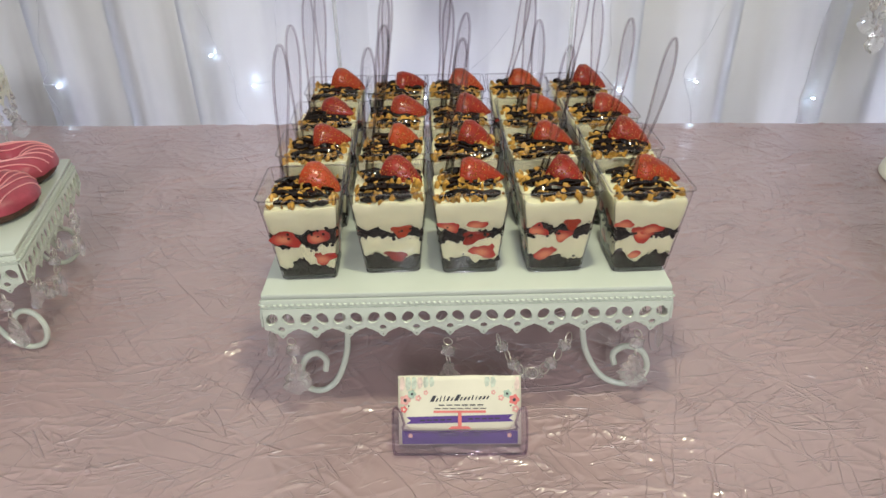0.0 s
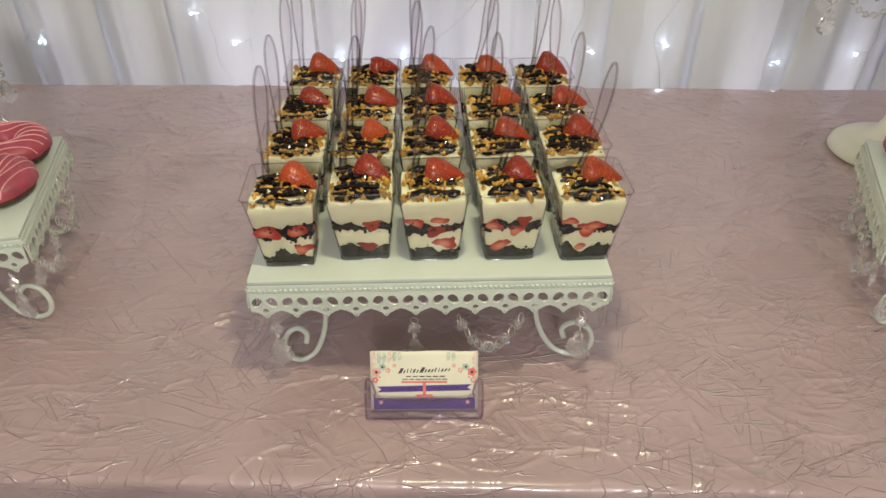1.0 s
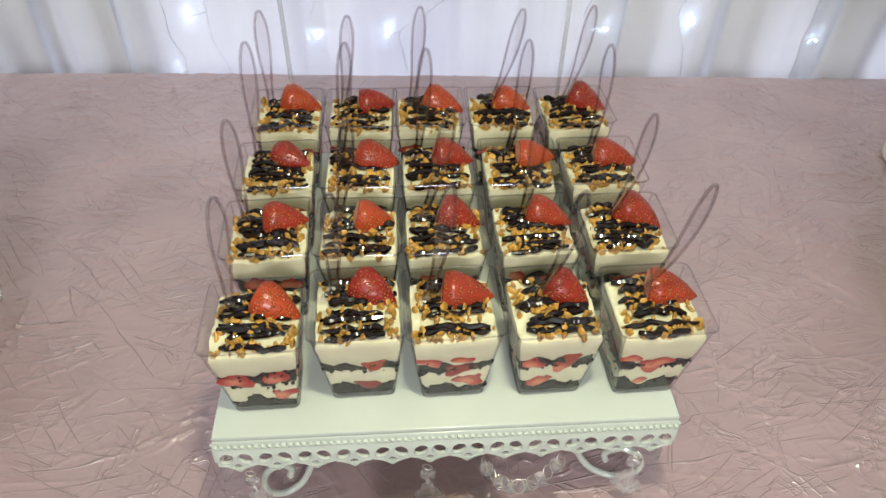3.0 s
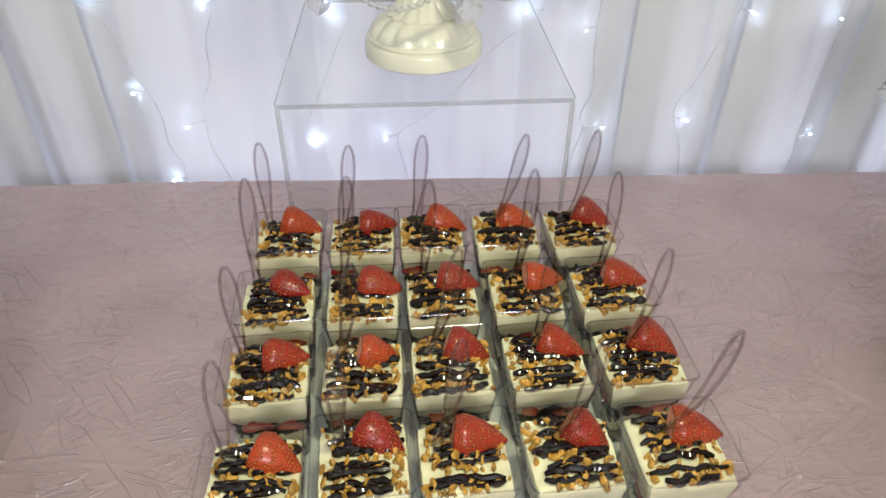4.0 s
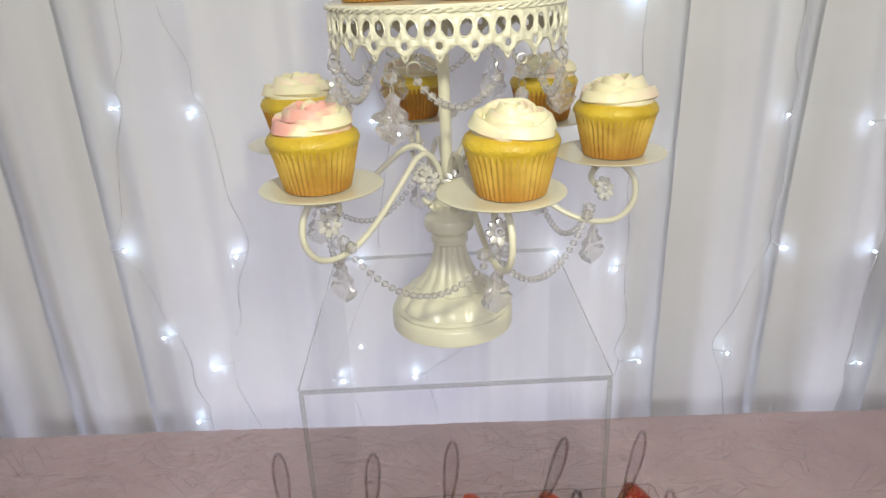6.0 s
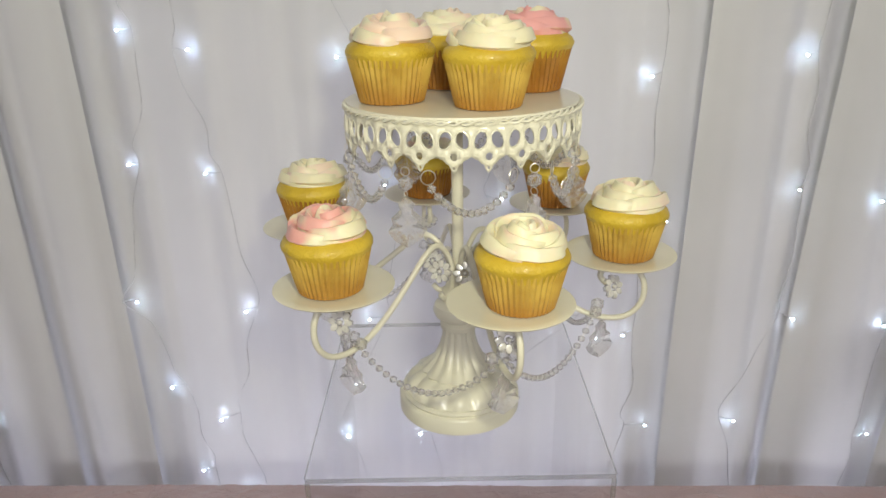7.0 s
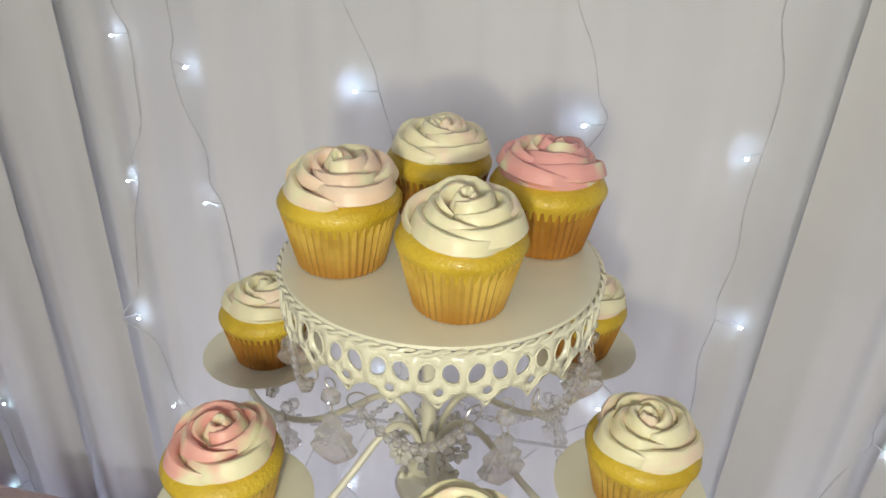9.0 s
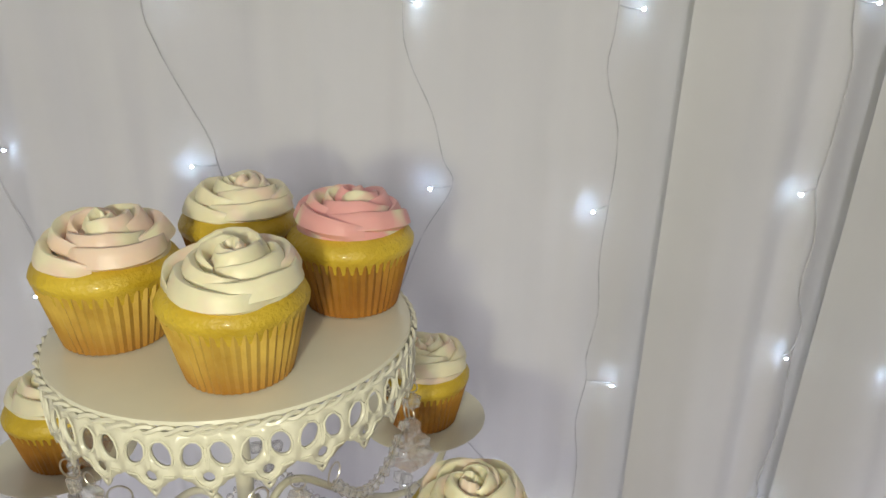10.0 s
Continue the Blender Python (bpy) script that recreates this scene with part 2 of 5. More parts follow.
M_HOLDER_EDGE = clear("card_holder_edge", (0.80, 0.74, 0.82), gloss=0.08, ior=1.9, rim=0.5)
M_CRYSTAL = crystal()
M_SILVER = mat("silver_metal", (0.80, 0.77, 0.70), rough=0.42, metal=1.0, var=0.06)
M_FOIL = mat("mirror_backed_petal", (0.92, 0.90, 0.86), rough=0.22, metal=0.35, var=0.1, scale=200.0, coat=0.6)
M_CREAMFILL = mat("whipped_cream", (0.80, 0.755, 0.51), rough=0.45, var=0.03, scale=90.0, bump=0.2, bump_scale=260.0, sss=0.12)
M_CRUMB = mat("chocolate_cake_crumb", (0.014, 0.007, 0.005), rough=0.75, var=0.5, scale=320.0, bump=0.9, bump_scale=420.0)
M_SAUCE = mat("chocolate_sauce", (0.007, 0.003, 0.002), rough=0.12, var=0.2, scale=100.0)
M_NUT = mat("chopped_nut", (0.54, 0.29, 0.05), rough=0.4, var=0.25, scale=180.0, bump=0.3, bump_scale=500.0)
M_BERRY = berry_skin()
M_FLESH = berry_flesh()
M_FLESH_PALE = mat("pale_strawberry_flesh", (0.78, 0.42, 0.27), rough=0.35, var=0.2, scale=140.0, dark=(0.62, 0.13, 0.08))
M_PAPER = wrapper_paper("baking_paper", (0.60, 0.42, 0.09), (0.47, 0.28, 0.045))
# brown of one lit case; on the other rear cases it paints in shade
M_PAPER_SHADED_BROWN = wrapper_paper("shaded_brown_baking_paper", (0.42, 0.215, 0.032), (0.30, 0.125, 0.018))
M_SPONGE = mat("yellow_sponge", (0.66, 0.475, 0.05), rough=0.42, var=0.1, scale=60.0, bump=0.5, bump_scale=420.0, dark=(0.54, 0.36, 0.025), coat=0.12)
M_GLOW = glow("cold_white_led", (0.58, 0.78, 1.0), 105.0)
M_WIRE = mat("fairy_wire", (0.70, 0.70, 0.72), rough=0.5, var=0.1)
M_CARD = mat("card_paper", (0.82, 0.77, 0.60), rough=0.5, var=0.02)
M_PURPLE = mat("purple_ink", (0.10, 0.035, 0.25), rough=0.45, var=0.05)
M_CORAL = mat("coral_ink", (0.80, 0.20, 0.17), rough=0.45, var=0.05)
M_BLUSH = mat("blush_ink", (0.82, 0.42, 0.36), rough=0.45, var=0.1, scale=400.0)
M_MINT = mat("mint_ink", (0.46, 0.60, 0.47), rough=0.45, var=0.15, scale=300.0)
M_LEAF = mat("pale_leaf_ink", (0.62, 0.68, 0.54), rough=0.45, var=0.15, scale=260.0)
M_PETAL_WASH = mat("pale_blush_wash", (0.80, 0.62, 0.52), rough=0.45, var=0.15, scale=260.0)
M_INK = mat("black_ink", (0.03, 0.028, 0.035), rough=0.45, var=0.05)
M_DOUGH = mat("chocolate_dough", (0.11, 0.035, 0.02), rough=0.6, var=0.2, scale=120.0, bump=0.5, bump_scale=300.0)
M_ICING = mat("pink_icing", (0.40, 0.065, 0.095), rough=0.38, var=0.12, scale=60.0, bump=0.3, bump_scale=200.0)
M_STRIPE = mat("pale_pink_icing", (0.80, 0.36, 0.36), rough=0.4, var=0.05)


def frosting(name, tint, share):
    """Buttercream, cream coloured with streaks of a tint."""
    m = mat(name, (0.86, 0.80, 0.58), rough=0.42, var=0.02, scale=90.0, bump=0.08, bump_scale=300.0, sss=0.25)
    nt = m.node_tree
    b = nt.nodes["Principled BSDF"]
    tc = nt.nodes.new("ShaderNodeTexCoord")
    n = nt.nodes.new("ShaderNodeTexNoise")
    n.inputs["Scale"].default_value = 32.0
    n.inputs["Detail"].default_value = 2.0
    info = nt.nodes.new("ShaderNodeObjectInfo")
    shift = nt.nodes.new("ShaderNodeVectorMath")
    nt.links.new(tc.outputs["Object"], shift.inputs[0])
    nt.links.new(info.outputs["Random"], shift.inputs[1])
    nt.links.new(shift.outputs["Vector"], n.inputs["Vector"])
    mr = nt.nodes.new("ShaderNodeMapRange")
    mr.inputs["From Min"].default_value, mr.inputs["From Max"].default_value = 0.62 - share * 0.3, 0.74 - share * 0.3
    nt.links.new(n.outputs["Fac"], mr.inputs["Value"])
    mx = nt.nodes.new("ShaderNodeMix")
    mx.data_type = "RGBA"
    nt.links.new(b.inputs["Base Color"].links[0].from_socket, mx.inputs[6])
    mx.inputs[7].default_value = (*tint, 1)
    nt.links.new(mr.outputs["Result"], mx.inputs[0])
    nt.links.new(mx.outputs[2], b.inputs["Base Color"])
    return m


M_ROSE_CREAM = frosting("cream_buttercream", (0.87, 0.70, 0.57), 0.32)
M_ROSE_BLUSH = frosting("blush_buttercream", (0.87, 0.67, 0.55), 0.75)
M_ROSE_STREAK = frosting("streaked_buttercream", (0.85, 0.44, 0.40), 0.62)
M_ROSE_PINK = frosting("pink_buttercream", (0.84, 0.42, 0.41), 0.85)


# ---- mesh helpers ----
def part(name, bm, material, parent=None, label="", smooth=True):
    me = bpy.data.meshes.new(name)
    bmesh.ops.recalc_face_normals(bm, faces=bm.faces[:])
    bm.to_mesh(me)
    bm.free()
    me.materials.append(material)
    if smooth:
        me.shade_smooth()
        me.set_sharp_from_angle(angle=radians(42))
    ob = new(name, me)
    ob.parent = parent
    if label:
        ob["label"] = label
    return ob


def empty(name, at=(0, 0, 0), rz=0.0):
    ob = new(name)
    ob.empty_display_size = 0.02
    ob.matrix_basis = pose(*at, 0, 0, rz)
    return ob


def add_box(bm, size, at, bevel=0.0, turn=None):
    r = bmesh.ops.create_cube(bm, size=1.0)
    vs = r["verts"]
    bmesh.ops.scale(bm, vec=size, verts=vs)
    if bevel:
        es = list({e for v in vs for e in v.link_edges})
        r = bmesh.ops.bevel(bm, geom=es, offset=bevel, segments=2, affect="EDGES", profile=0.5)
        vs = list({v for f in r["faces"] for v in f.verts} | {v for v in vs if v.is_valid})
    if turn is not None:
        bmesh.ops.transform(bm, matrix=turn, verts=vs)
    bmesh.ops.translate(bm, vec=at, verts=vs)
    return vs


def add_loops(bm, loops, close=True, cap_start=False, cap_end=False):
    """Skin between rings of points."""
    rings = [[bm.verts.new(p) for p in ring] for ring in loops]
    n = len(rings[0])
    for a, b in zip(rings, rings[1:]):
        for i in range(n if close else n - 1):
            j = (i + 1) % n
            bm.faces.new((a[i], a[j], b[j], b[i]))
    if cap_start:
        bm.faces.new(rings[0][::-1])
    if cap_end:
        bm.faces.new(rings[-1])
    return rings


def add_lathe(bm, profile, seg=48, at=(0, 0, 0), wave=None):
    loops = []
    for r, z in profile:
        ring = []
        for i in range(seg):
            a = 2 * math.pi * i / seg
            rr = r * (wave(a, z) if wave else 1.0)
            ring.append((at[0] + rr * math.cos(a), at[1] + rr * math.sin(a), at[2] + z))
        loops.append(ring)
    return add_loops(bm, loops, cap_start=profile[0][0] > 1e-5, cap_end=profile[-1][0] > 1e-5)


def smooth_path(points, steps=6):
    """Catmull-Rom through the points."""
    ps = [Vector(p) for p in points]
    ps = [2 * ps[0] - ps[1]] + ps + [2 * ps[-1] - ps[-2]]
    out = []
    for i in range(1, len(ps) - 2):
        p0, p1, p2, p3 = ps[i - 1:i + 3]
        for k in range(steps):
            t = k / steps
            out.append(0.5 * (2 * p1 + (p2 - p0) * t + (2 * p0 - 5 * p1 + 4 * p2 - p3) * t * t + (3 * p1 - p0 - 3 * p2 + p3) * t ** 3))
    out.append(ps[-2])
    return out


def add_tube(bm, pts, radius, sides=8, closed=False, flat=1.0):
    pts = [Vector(p) for p in pts]
    n = len(pts)
    loops, up = [], None
    for i, p in enumerate(pts):
        a = pts[(i - 1) % n] if closed or i > 0 else p
        b = pts[(i + 1) % n] if closed or i < n - 1 else p
        d = (b - a).normalized()
        if up is None:
            up = d.orthogonal().normalized()
        up = (up - d * up.dot(d)).normalized()
        side = d.cross(up)
        rad = radius(i / (n - 1)) if callable(radius) else radius
        loops.append([p + (up * math.cos(q) * rad + side * math.sin(q) * rad * flat) for q in (2 * math.pi * k / sides for k in range(sides))])
    if closed:
        loops.append(loops[0])
        rings = [[bm.verts.new(q) for q in ring] for ring in loops[:-1]]
        for i in range(n):
            ra, rb = rings[i], rings[(i + 1) % n]
            for k in range(sides):
                bm.faces.new((ra[k], ra[(k + 1) % sides], rb[(k + 1) % sides], rb[k]))
    else:
        add_loops(bm, loops, cap_start=True, cap_end=True)


def add_ball(bm, at, r, sub=1, squash=(1, 1, 1)):
    v = bmesh.ops.create_icosphere(bm, subdivisions=sub, radius=r)["verts"]
    bmesh.ops.scale(bm, vec=squash, verts=v)
    bmesh.ops.translate(bm, vec=at, verts=v)
    return v


def rounded_square(half, corner, z, per=5):
    pts = []
    for cx, cy, a0 in ((1, 1, 0), (-1, 1, 90), (-1, -1, 180), (1, -1, 270)):
        for k in range(per):
            a = radians(a0 + 90 * k / (per - 1))
            pts.append(((half - corner) * cx + corner * math.cos(a), (half - corner) * cy + corner * math.sin(a), z))
    return pts


# ---- room ----
FLOOR_Z = -0.75


def slab(name, size, at, material, label, category, rz=0.0):
    bm = bmesh.new()
    add_box(bm, size, (0, 0, 0))
    ob = part(name, bm, material, smooth=False)
    ob.matrix_basis = pose(*at, 0, 0, rz)
    return tagged(ob, label, category, kind="structure")


slab("floor", (6.4, 6.0, 0.1), (0, -0.9, FLOOR_Z - 0.05), M_FLOOR, "plain dark vinyl floor of the function room", "floor")
slab("ceiling", (6.4, 6.0, 0.1), (0, -0.9, 2.60), M_CEIL, "plain white painted ceiling", "ceiling")
slab("wall_north", (6.4, 0.12, 3.3), (0, 1.75, 0.9), M_WALL, "plain painted wall behind the curtain", "wall")
slab("wall_south", (6.4, 0.12, 3.3), (0, -3.8, 0.9), M_WALL, "plain painted wall of the function room", "wall")
slab("wall_east", (0.12, 5.3, 3.3), (3.1, -1.0, 0.9), M_WALL, "plain painted wall of the function room", "wall")
slab("wall_west", (0.12, 5.3, 3.3), (-3.1, -1.0, 0.9), M_WALL, "plain painted wall of the function room", "wall")


# ---- curtain ----
def step(x, a, b):
    t = min(1.0, max(0.0, (x - a) / (b - a)))
    return t * t * (3 - 2 * t)


# panels of cloth: inner edge, outer edge, width of the part that turns back under the next panel; they overlap like scales outward from the middle
PANELS = [(-0.412, 0.337, 0.065), (0.337, 0.492, 0.042), (0.492, 0.640, 0.042), (0.640, 0.800, 0.04), (0.800, 2.2, 0.03), (-0.412, -0.532, 0.036), (-0.532, -0.655, 0.042), (-0.655, -0.80, 0.04), (-0.80, -2.2, 0.03)]
PLEATS = [(-0.255, -1, 0.005), (-0.152, 1, 0.009), (-0.02, 1, 0.005), (0.095, 1, 0.007), (0.212, 1, 0.007), (0.265, -1, 0.003), (0.385, -1, 0.005), (-0.33, 1, 0.003), (-0.47, 1, 0.004), (0.56, 1, 0.006), (-0.60, -1, 0.005)]


def panel_edge(x, z):
    """The seams lean a little and wander."""
    return x * (1 + 0.03 * (z - 0.2)) + 0.007 * math.sin(2.3 * z + 11 * x)


def panel_depth(k, x, z):
    x0, x1, w = PANELS[k]
    d = 0.0
    if k == 0:
        for edge, way in ((panel_edge(x0, z), -1), (panel_edge(x1, z), 1)):
            u = (x - edge) * way
            d -= 0.022 * step(u, -w, 0.015)
    else:
        way = 1 if x1 > x0 else -1
        u = (x - panel_edge(x1, z)) * way
        d -= 0.018 * step(u, -w, 0.015)
        d += 0.010 * math.sin(min(1.0, (x - panel_edge(x0, z)) * way / 0.11) * math.pi)
    for q, (fx, way, size) in enumerate(PLEATS):
        u = (x - fx - 0.012 * math.sin(2.1 * z + 1.7 * q)) * way
        d += size * step(u, -0.012, 0.014) * math.exp(-max(0.0, u) / 0.07)
    if abs(x) > 0.8:
        d += 0.02 * math.sin(38 * x) * min(1.0, (abs(x) - 0.8) * 8)
    d += 0.012 * noise.noise((x * 13, z * 0.9, 1.0)) + 0.009 * noise.noise((x * 31, z * 1.1, 4.0)) + 0.0010 * noise.noise((x * 9, z * 16, 8.0))
    return d


def panel_of(x, z):
    for k, (x0, x1, w) in enumerate(PANELS):
        lo, hi = sorted((panel_edge(x0, z), panel_edge(x1, z)))
        if lo <= x <= hi:
            return k
    return 0


def curtain_point(x, z, off=0.0, k=None):
    return Vector((x, 1.160 - 0.07 * x - panel_depth(panel_of(x, z) if k is None else k, x, z) - off, z))


zs = list(np.arange(FLOOR_Z + 0.01, -0.2, 0.1)) + list(np.arange(-0.2, 0.95, 0.025)) + list(np.arange(0.95, 2.3, 0.1))
for k, (x0, x1, w) in enumerate(PANELS):
    bm = bmesh.new()
    way = 1 if x1 > x0 else -1
    lo, hi = (x0 - 0.07, x1 + 0.07) if k == 0 else (x0, x1 + way * 0.07)
    n = int(abs(hi - lo) / (0.012 if abs(x1) > 1 else 0.0032))
    rows = []
    for z in zs:
        e0 = panel_edge(x0, z) - (0.07 if k == 0 else 0.0)
        e1 = panel_edge(x1, z) + way * 0.07
        rows.append([curtain_point(e0 + (e1 - e0) * i / n, z, 0.0, k) for i in range(n + 1)])
    add_loops(bm, rows, close=False)
    curtain = part("curtain", bm, M_CURTAIN)
    # unseen cloth strip added behind the panel's edge, to darken it against the backlight
    for e, w_ in ([(x0, -1), (x1, 1)] if k == 0 else [(x1, way)]):
        bm = bmesh.new()
        add_loops(bm, [[curtain_point(panel_edge(e, z) + w_ * u, z, -0.010 - 0.004 * math.sin(90 * u), k) for u in (-w * 0.9, -w * 0.5, 0.0, 0.03, 0.07)] for z in zs], close=False)
        part("edge_shade_strip", bm, M_CURTAIN, curtain)
    tagged(curtain, "sheer white curtain panel in soft vertical folds behind the table", "curtain", kind="structure")

# ---- fairy lights: one string a thing ----
STRINGS = [
    [(-0.34, 0.75), (-0.353, 0.567), (-0.370, 0.403), (-0.394, 0.210), (-0.363, 0.079), (-0.335, -0.06)],
    [(-0.262, 0.70), (-0.268, 0.545), (-0.268, 0.396), (-0.239, 0.205), (-0.296, 0.031), (-0.27, -0.10)],
    [(-0.10, 0.69), (-0.096, 0.533), (-0.046, 0.377), (-0.075, 0.190), (-0.115, 0.006), (-0.09, -0.12)],
    [(0.113, 0.680), (0.125, 0.522), (0.10, 0.36), (0.184, 0.190), (-0.012, 0.010), (0.03, -0.12)],
    [(0.296, 0.679), (0.270, 0.508), (0.307, 0.326), (0.262, 0.17), (0.308, 0.018), (0.27, -0.12)],
    [(0.479, 0.687), (0.450, 0.528), (0.467, 0.366), (0.490, 0.185), (0.423, 0.037), (0.46, -0.12)],
    [(0.62, 0.70), (0.585, 0.53), (0.560, 0.355), (0.601, 0.182), (0.622, 0.003), (0.60, -0.13)],
    [(-0.60, 0.72), (-0.63, 0.55), (-0.615, 0.38), (-0.65, 0.20), (-0.635, 0.029), (-0.66, -0.139)],
    [(0.76, 0.70), (0.78, 0.52), (0.75, 0.34), (0.77, 0.16), (0.745, 0.02), (0.76, -0.15)],
]


def fairy_string(bulbs, seed):
    rnd = random.Random(seed)
    top = curtain_point(bulbs[0][0], 1.9, 0.004)
    root = empty("fairy_light_string", top)
    tagged(root, "string of cold white fairy lights against the white curtain", "fairy lights", group="fairy light strings")
    pts = [(bulbs[0][0], 1.9)]
    ends = []
    for k, (bx, bz) in enumerate(bulbs):
        side = rnd.choice((-1, 1)) if k else 1
        node = (bx - side * rnd.uniform(0.012, 0.030), bz + rnd.uniform(0.0, 0.006))
        if pts:
            px, pz = pts[-1]
            for f in (0.3, 0.6, 0.85):
                pts.append((px + (node[0] - px) * f + rnd.uniform(-0.009, 0.009), pz + (node[1] - pz) * f))
        pts.append(node)
        ends.append((node, (bx, bz)))
    pts.append((pts[-1][0] + 0.01, pts[-1][1] - 0.12))
    path = smooth_path([curtain_point(x, z, 0.003) for x, z in pts], 4)
    bm = bmesh.new()
    add_tube(bm, [p - top for p in path], 0.0006, 5)
    for (nx, nz), (bx, bz) in ends:
        add_tube(bm, [p - top for p in (curtain_point(nx, nz, 0.003), curtain_point((nx + bx) / 2, (nz + bz) / 2 - 0.001, 0.004), curtain_point(bx, bz, 0.005))], 0.0008, 5)
    part("wire", bm, M_WIRE, root)
    for _, (bx, bz) in ends:
        bm = bmesh.new()
        add_ball(bm, (0, 0, 0), 0.0014, 1, (1.5, 1, 1))
        b = part("bulb", bm, M_GLOW, root, "glowing cold white led")
        b.location = curtain_point(bx, bz, 0.011) - top


for k, bulbs in enumerate(STRINGS):
    fairy_string(bulbs, 40 + k)

# ---- table and cloth ----
TABLE_TURN = -3.6
TABLE_AT = (0.0, 0.680, 0.0)
HALF_Y = 0.368


def crease_field(xs, ys, seed, count):
    """Heights of a crumpled cloth over a grid: many short straight creases, mostly along x, some in stars, over a soft swell."""
    rng = np.random.default_rng(seed)
    h = np.zeros((len(ys), len(xs)))
    x_lo, x_hi, y_lo, y_hi = xs[0], xs[-1], ys[0], ys[-1]
    knots = rng.uniform((x_lo, y_lo), (x_hi, y_hi), (count // 5, 2))
    for k in range(count):
        if k % 5 < 3:
            cx, cy = knots[rng.integers(len(knots))] + rng.normal(0, 0.008, 2)
        else:
            cx, cy = rng.uniform(x_lo, x_hi), rng.uniform(y_lo, y_hi)
        ang = rng.normal(0.1, 0.55) if k % 4 else rng.uniform(-1.6, 1.6)
        half = rng.gamma(2.0, 0.013) + 0.006
        wide = rng.uniform(0.0008, 0.0012)
        high = rng.choice((1.0, 1.0, 1.0, -0.6)) * rng.uniform(0.0004, 0.0014)
        reach = half + 0.006
        i0, i1 = np.searchsorted(xs, (cx - reach, cx + reach))
        j0, j1 = np.searchsorted(ys, (cy - reach, cy + reach))
        if i1 <= i0 or j1 <= j0:
            continue
        gx, gy = np.meshgrid(xs[i0:i1] - cx, ys[j0:j1] - cy)
        u = gx * math.cos(ang) + gy * math.sin(ang)
        v = -gx * math.sin(ang) + gy * math.cos(ang) + 6.0 * rng.normal() * u * u
        body = np.exp(-(np.abs(u) / half) ** 4)
        # a crease: sharp on one side, a slow slope on the other
        v = v if high > 0 else -v
        side = np.where(v < 0, np.exp(v / (wide * 0.9)), np.exp(-v / (wide * 2.2)))
        h[j0:j1, i0:i1] += high * body * side
    return h


def tablecloth():
    xs = np.concatenate([np.arange(-1.25, -0.70, 0.012), np.arange(-0.70, 0.70, 0.0018), np.arange(0.70, 1.251, 0.012)])
    ys = np.concatenate([np.arange(-HALF_Y + 0.004, -0.08, 0.0011), np.arange(-0.08, HALF_Y - 0.002, 0.0024)])
    zs = np.concatenate([np.arange(-0.70, -0.13, 0.05), np.arange(-0.13, -0.008, 0.004)])
    top = crease_field(xs, ys, 3, 8000)
    drape = crease_field(xs, zs, 4, 2600)
    soft = lambda x, y: 0.0013 * noise.noise((x * 7, y * 7, 12.0)) + 0.0006 * noise.noise((x * 22, y * 22, 3.0))
    rows = []
    # the drape in front, from its hem up, then the top from front to back, then down behind
    for j, z in enumerate(zs):
        row = []
        for i, x in enumerate(xs):
            swing = (0.010 * math.sin(x * 23 + 1.3 * math.sin(x * 5)) + 0.006 * math.sin(x * 51)) * min(1.0, -z / 0.5)
            row.append((x, -HALF_Y - 0.006 + swing - 0.02 * min(1.0, -z / 0.7) - drape[j, i] - soft(x, z), z))
        rows.append(row)
    for a in (20, 50, 75):
        rows.append([(x, -HALF_Y + 0.002 - 0.008 * math.cos(radians(a)) + 0.002 * noise.noise((x * 20, 0, 2)), -0.008 + 0.008 * math.sin(radians(a)) + top[0, i] + soft(x, -HALF_Y)) for i, x in enumerate(xs)])
    for j, y in enumerate(ys):
        rows.append([(x, y, top[j, i] + soft(x, y)) for i, x in enumerate(xs)])
    for z in (-0.004, -0.03, -0.2, -0.5, -0.70):
        rows.append([(x, HALF_Y + 0.003 * (z < -0.01), z) for x in xs])
    bm = bmesh.new()
    add_loops(bm, rows, close=False)
    ob = part("tablecloth", bm, M_SATIN)
    ob.data.shade_smooth()
    ob.matrix_basis = pose(*TABLE_AT, 0, 0, TABLE_TURN)
    tagged(ob, "dusty pink crinkled satin tablecloth draped over a long table", "tablecloth")
    table = empty("table", (TABLE_AT[0], TABLE_AT[1], FLOOR_Z), TABLE_TURN)
    tagged(table, "long folding buffet table hidden under a pink cloth", "table")
    bm = bmesh.new()
    add_box(bm, (2.44, 0.71, 0.035), (0, 0, -FLOOR_Z - 0.023), 0.004)
    part("tabletop", bm, M_CEIL, table)
    for sx in (-1.08, 1.08):
        for sy in (-0.29, 0.29):
            bm = bmesh.new()
            add_tube(bm, [(sx, sy, 0.0), (sx, sy, -FLOOR_Z - 0.04)], 0.014, 10)
            part("leg", bm, M_SILVER, table)


tablecloth()

# ---- lace borders ----
UNIT = 0.0247


def keyhole_point(cx, lean, a, grow=1.0):
    """The outline of one leaning, heart-like opening, broad above."""
    r = 0.0041 * grow * (1 + 0.20 * math.sin(a)) * (1 - 0.10 * max(0.0, math.cos(a - math.pi / 2 + 0.25 * lean)) ** 6)
    return cx + r * math.cos(a) + lean * math.sin(a) * 0.0013, -0.0088 + r * math.sin(a) * 1.12


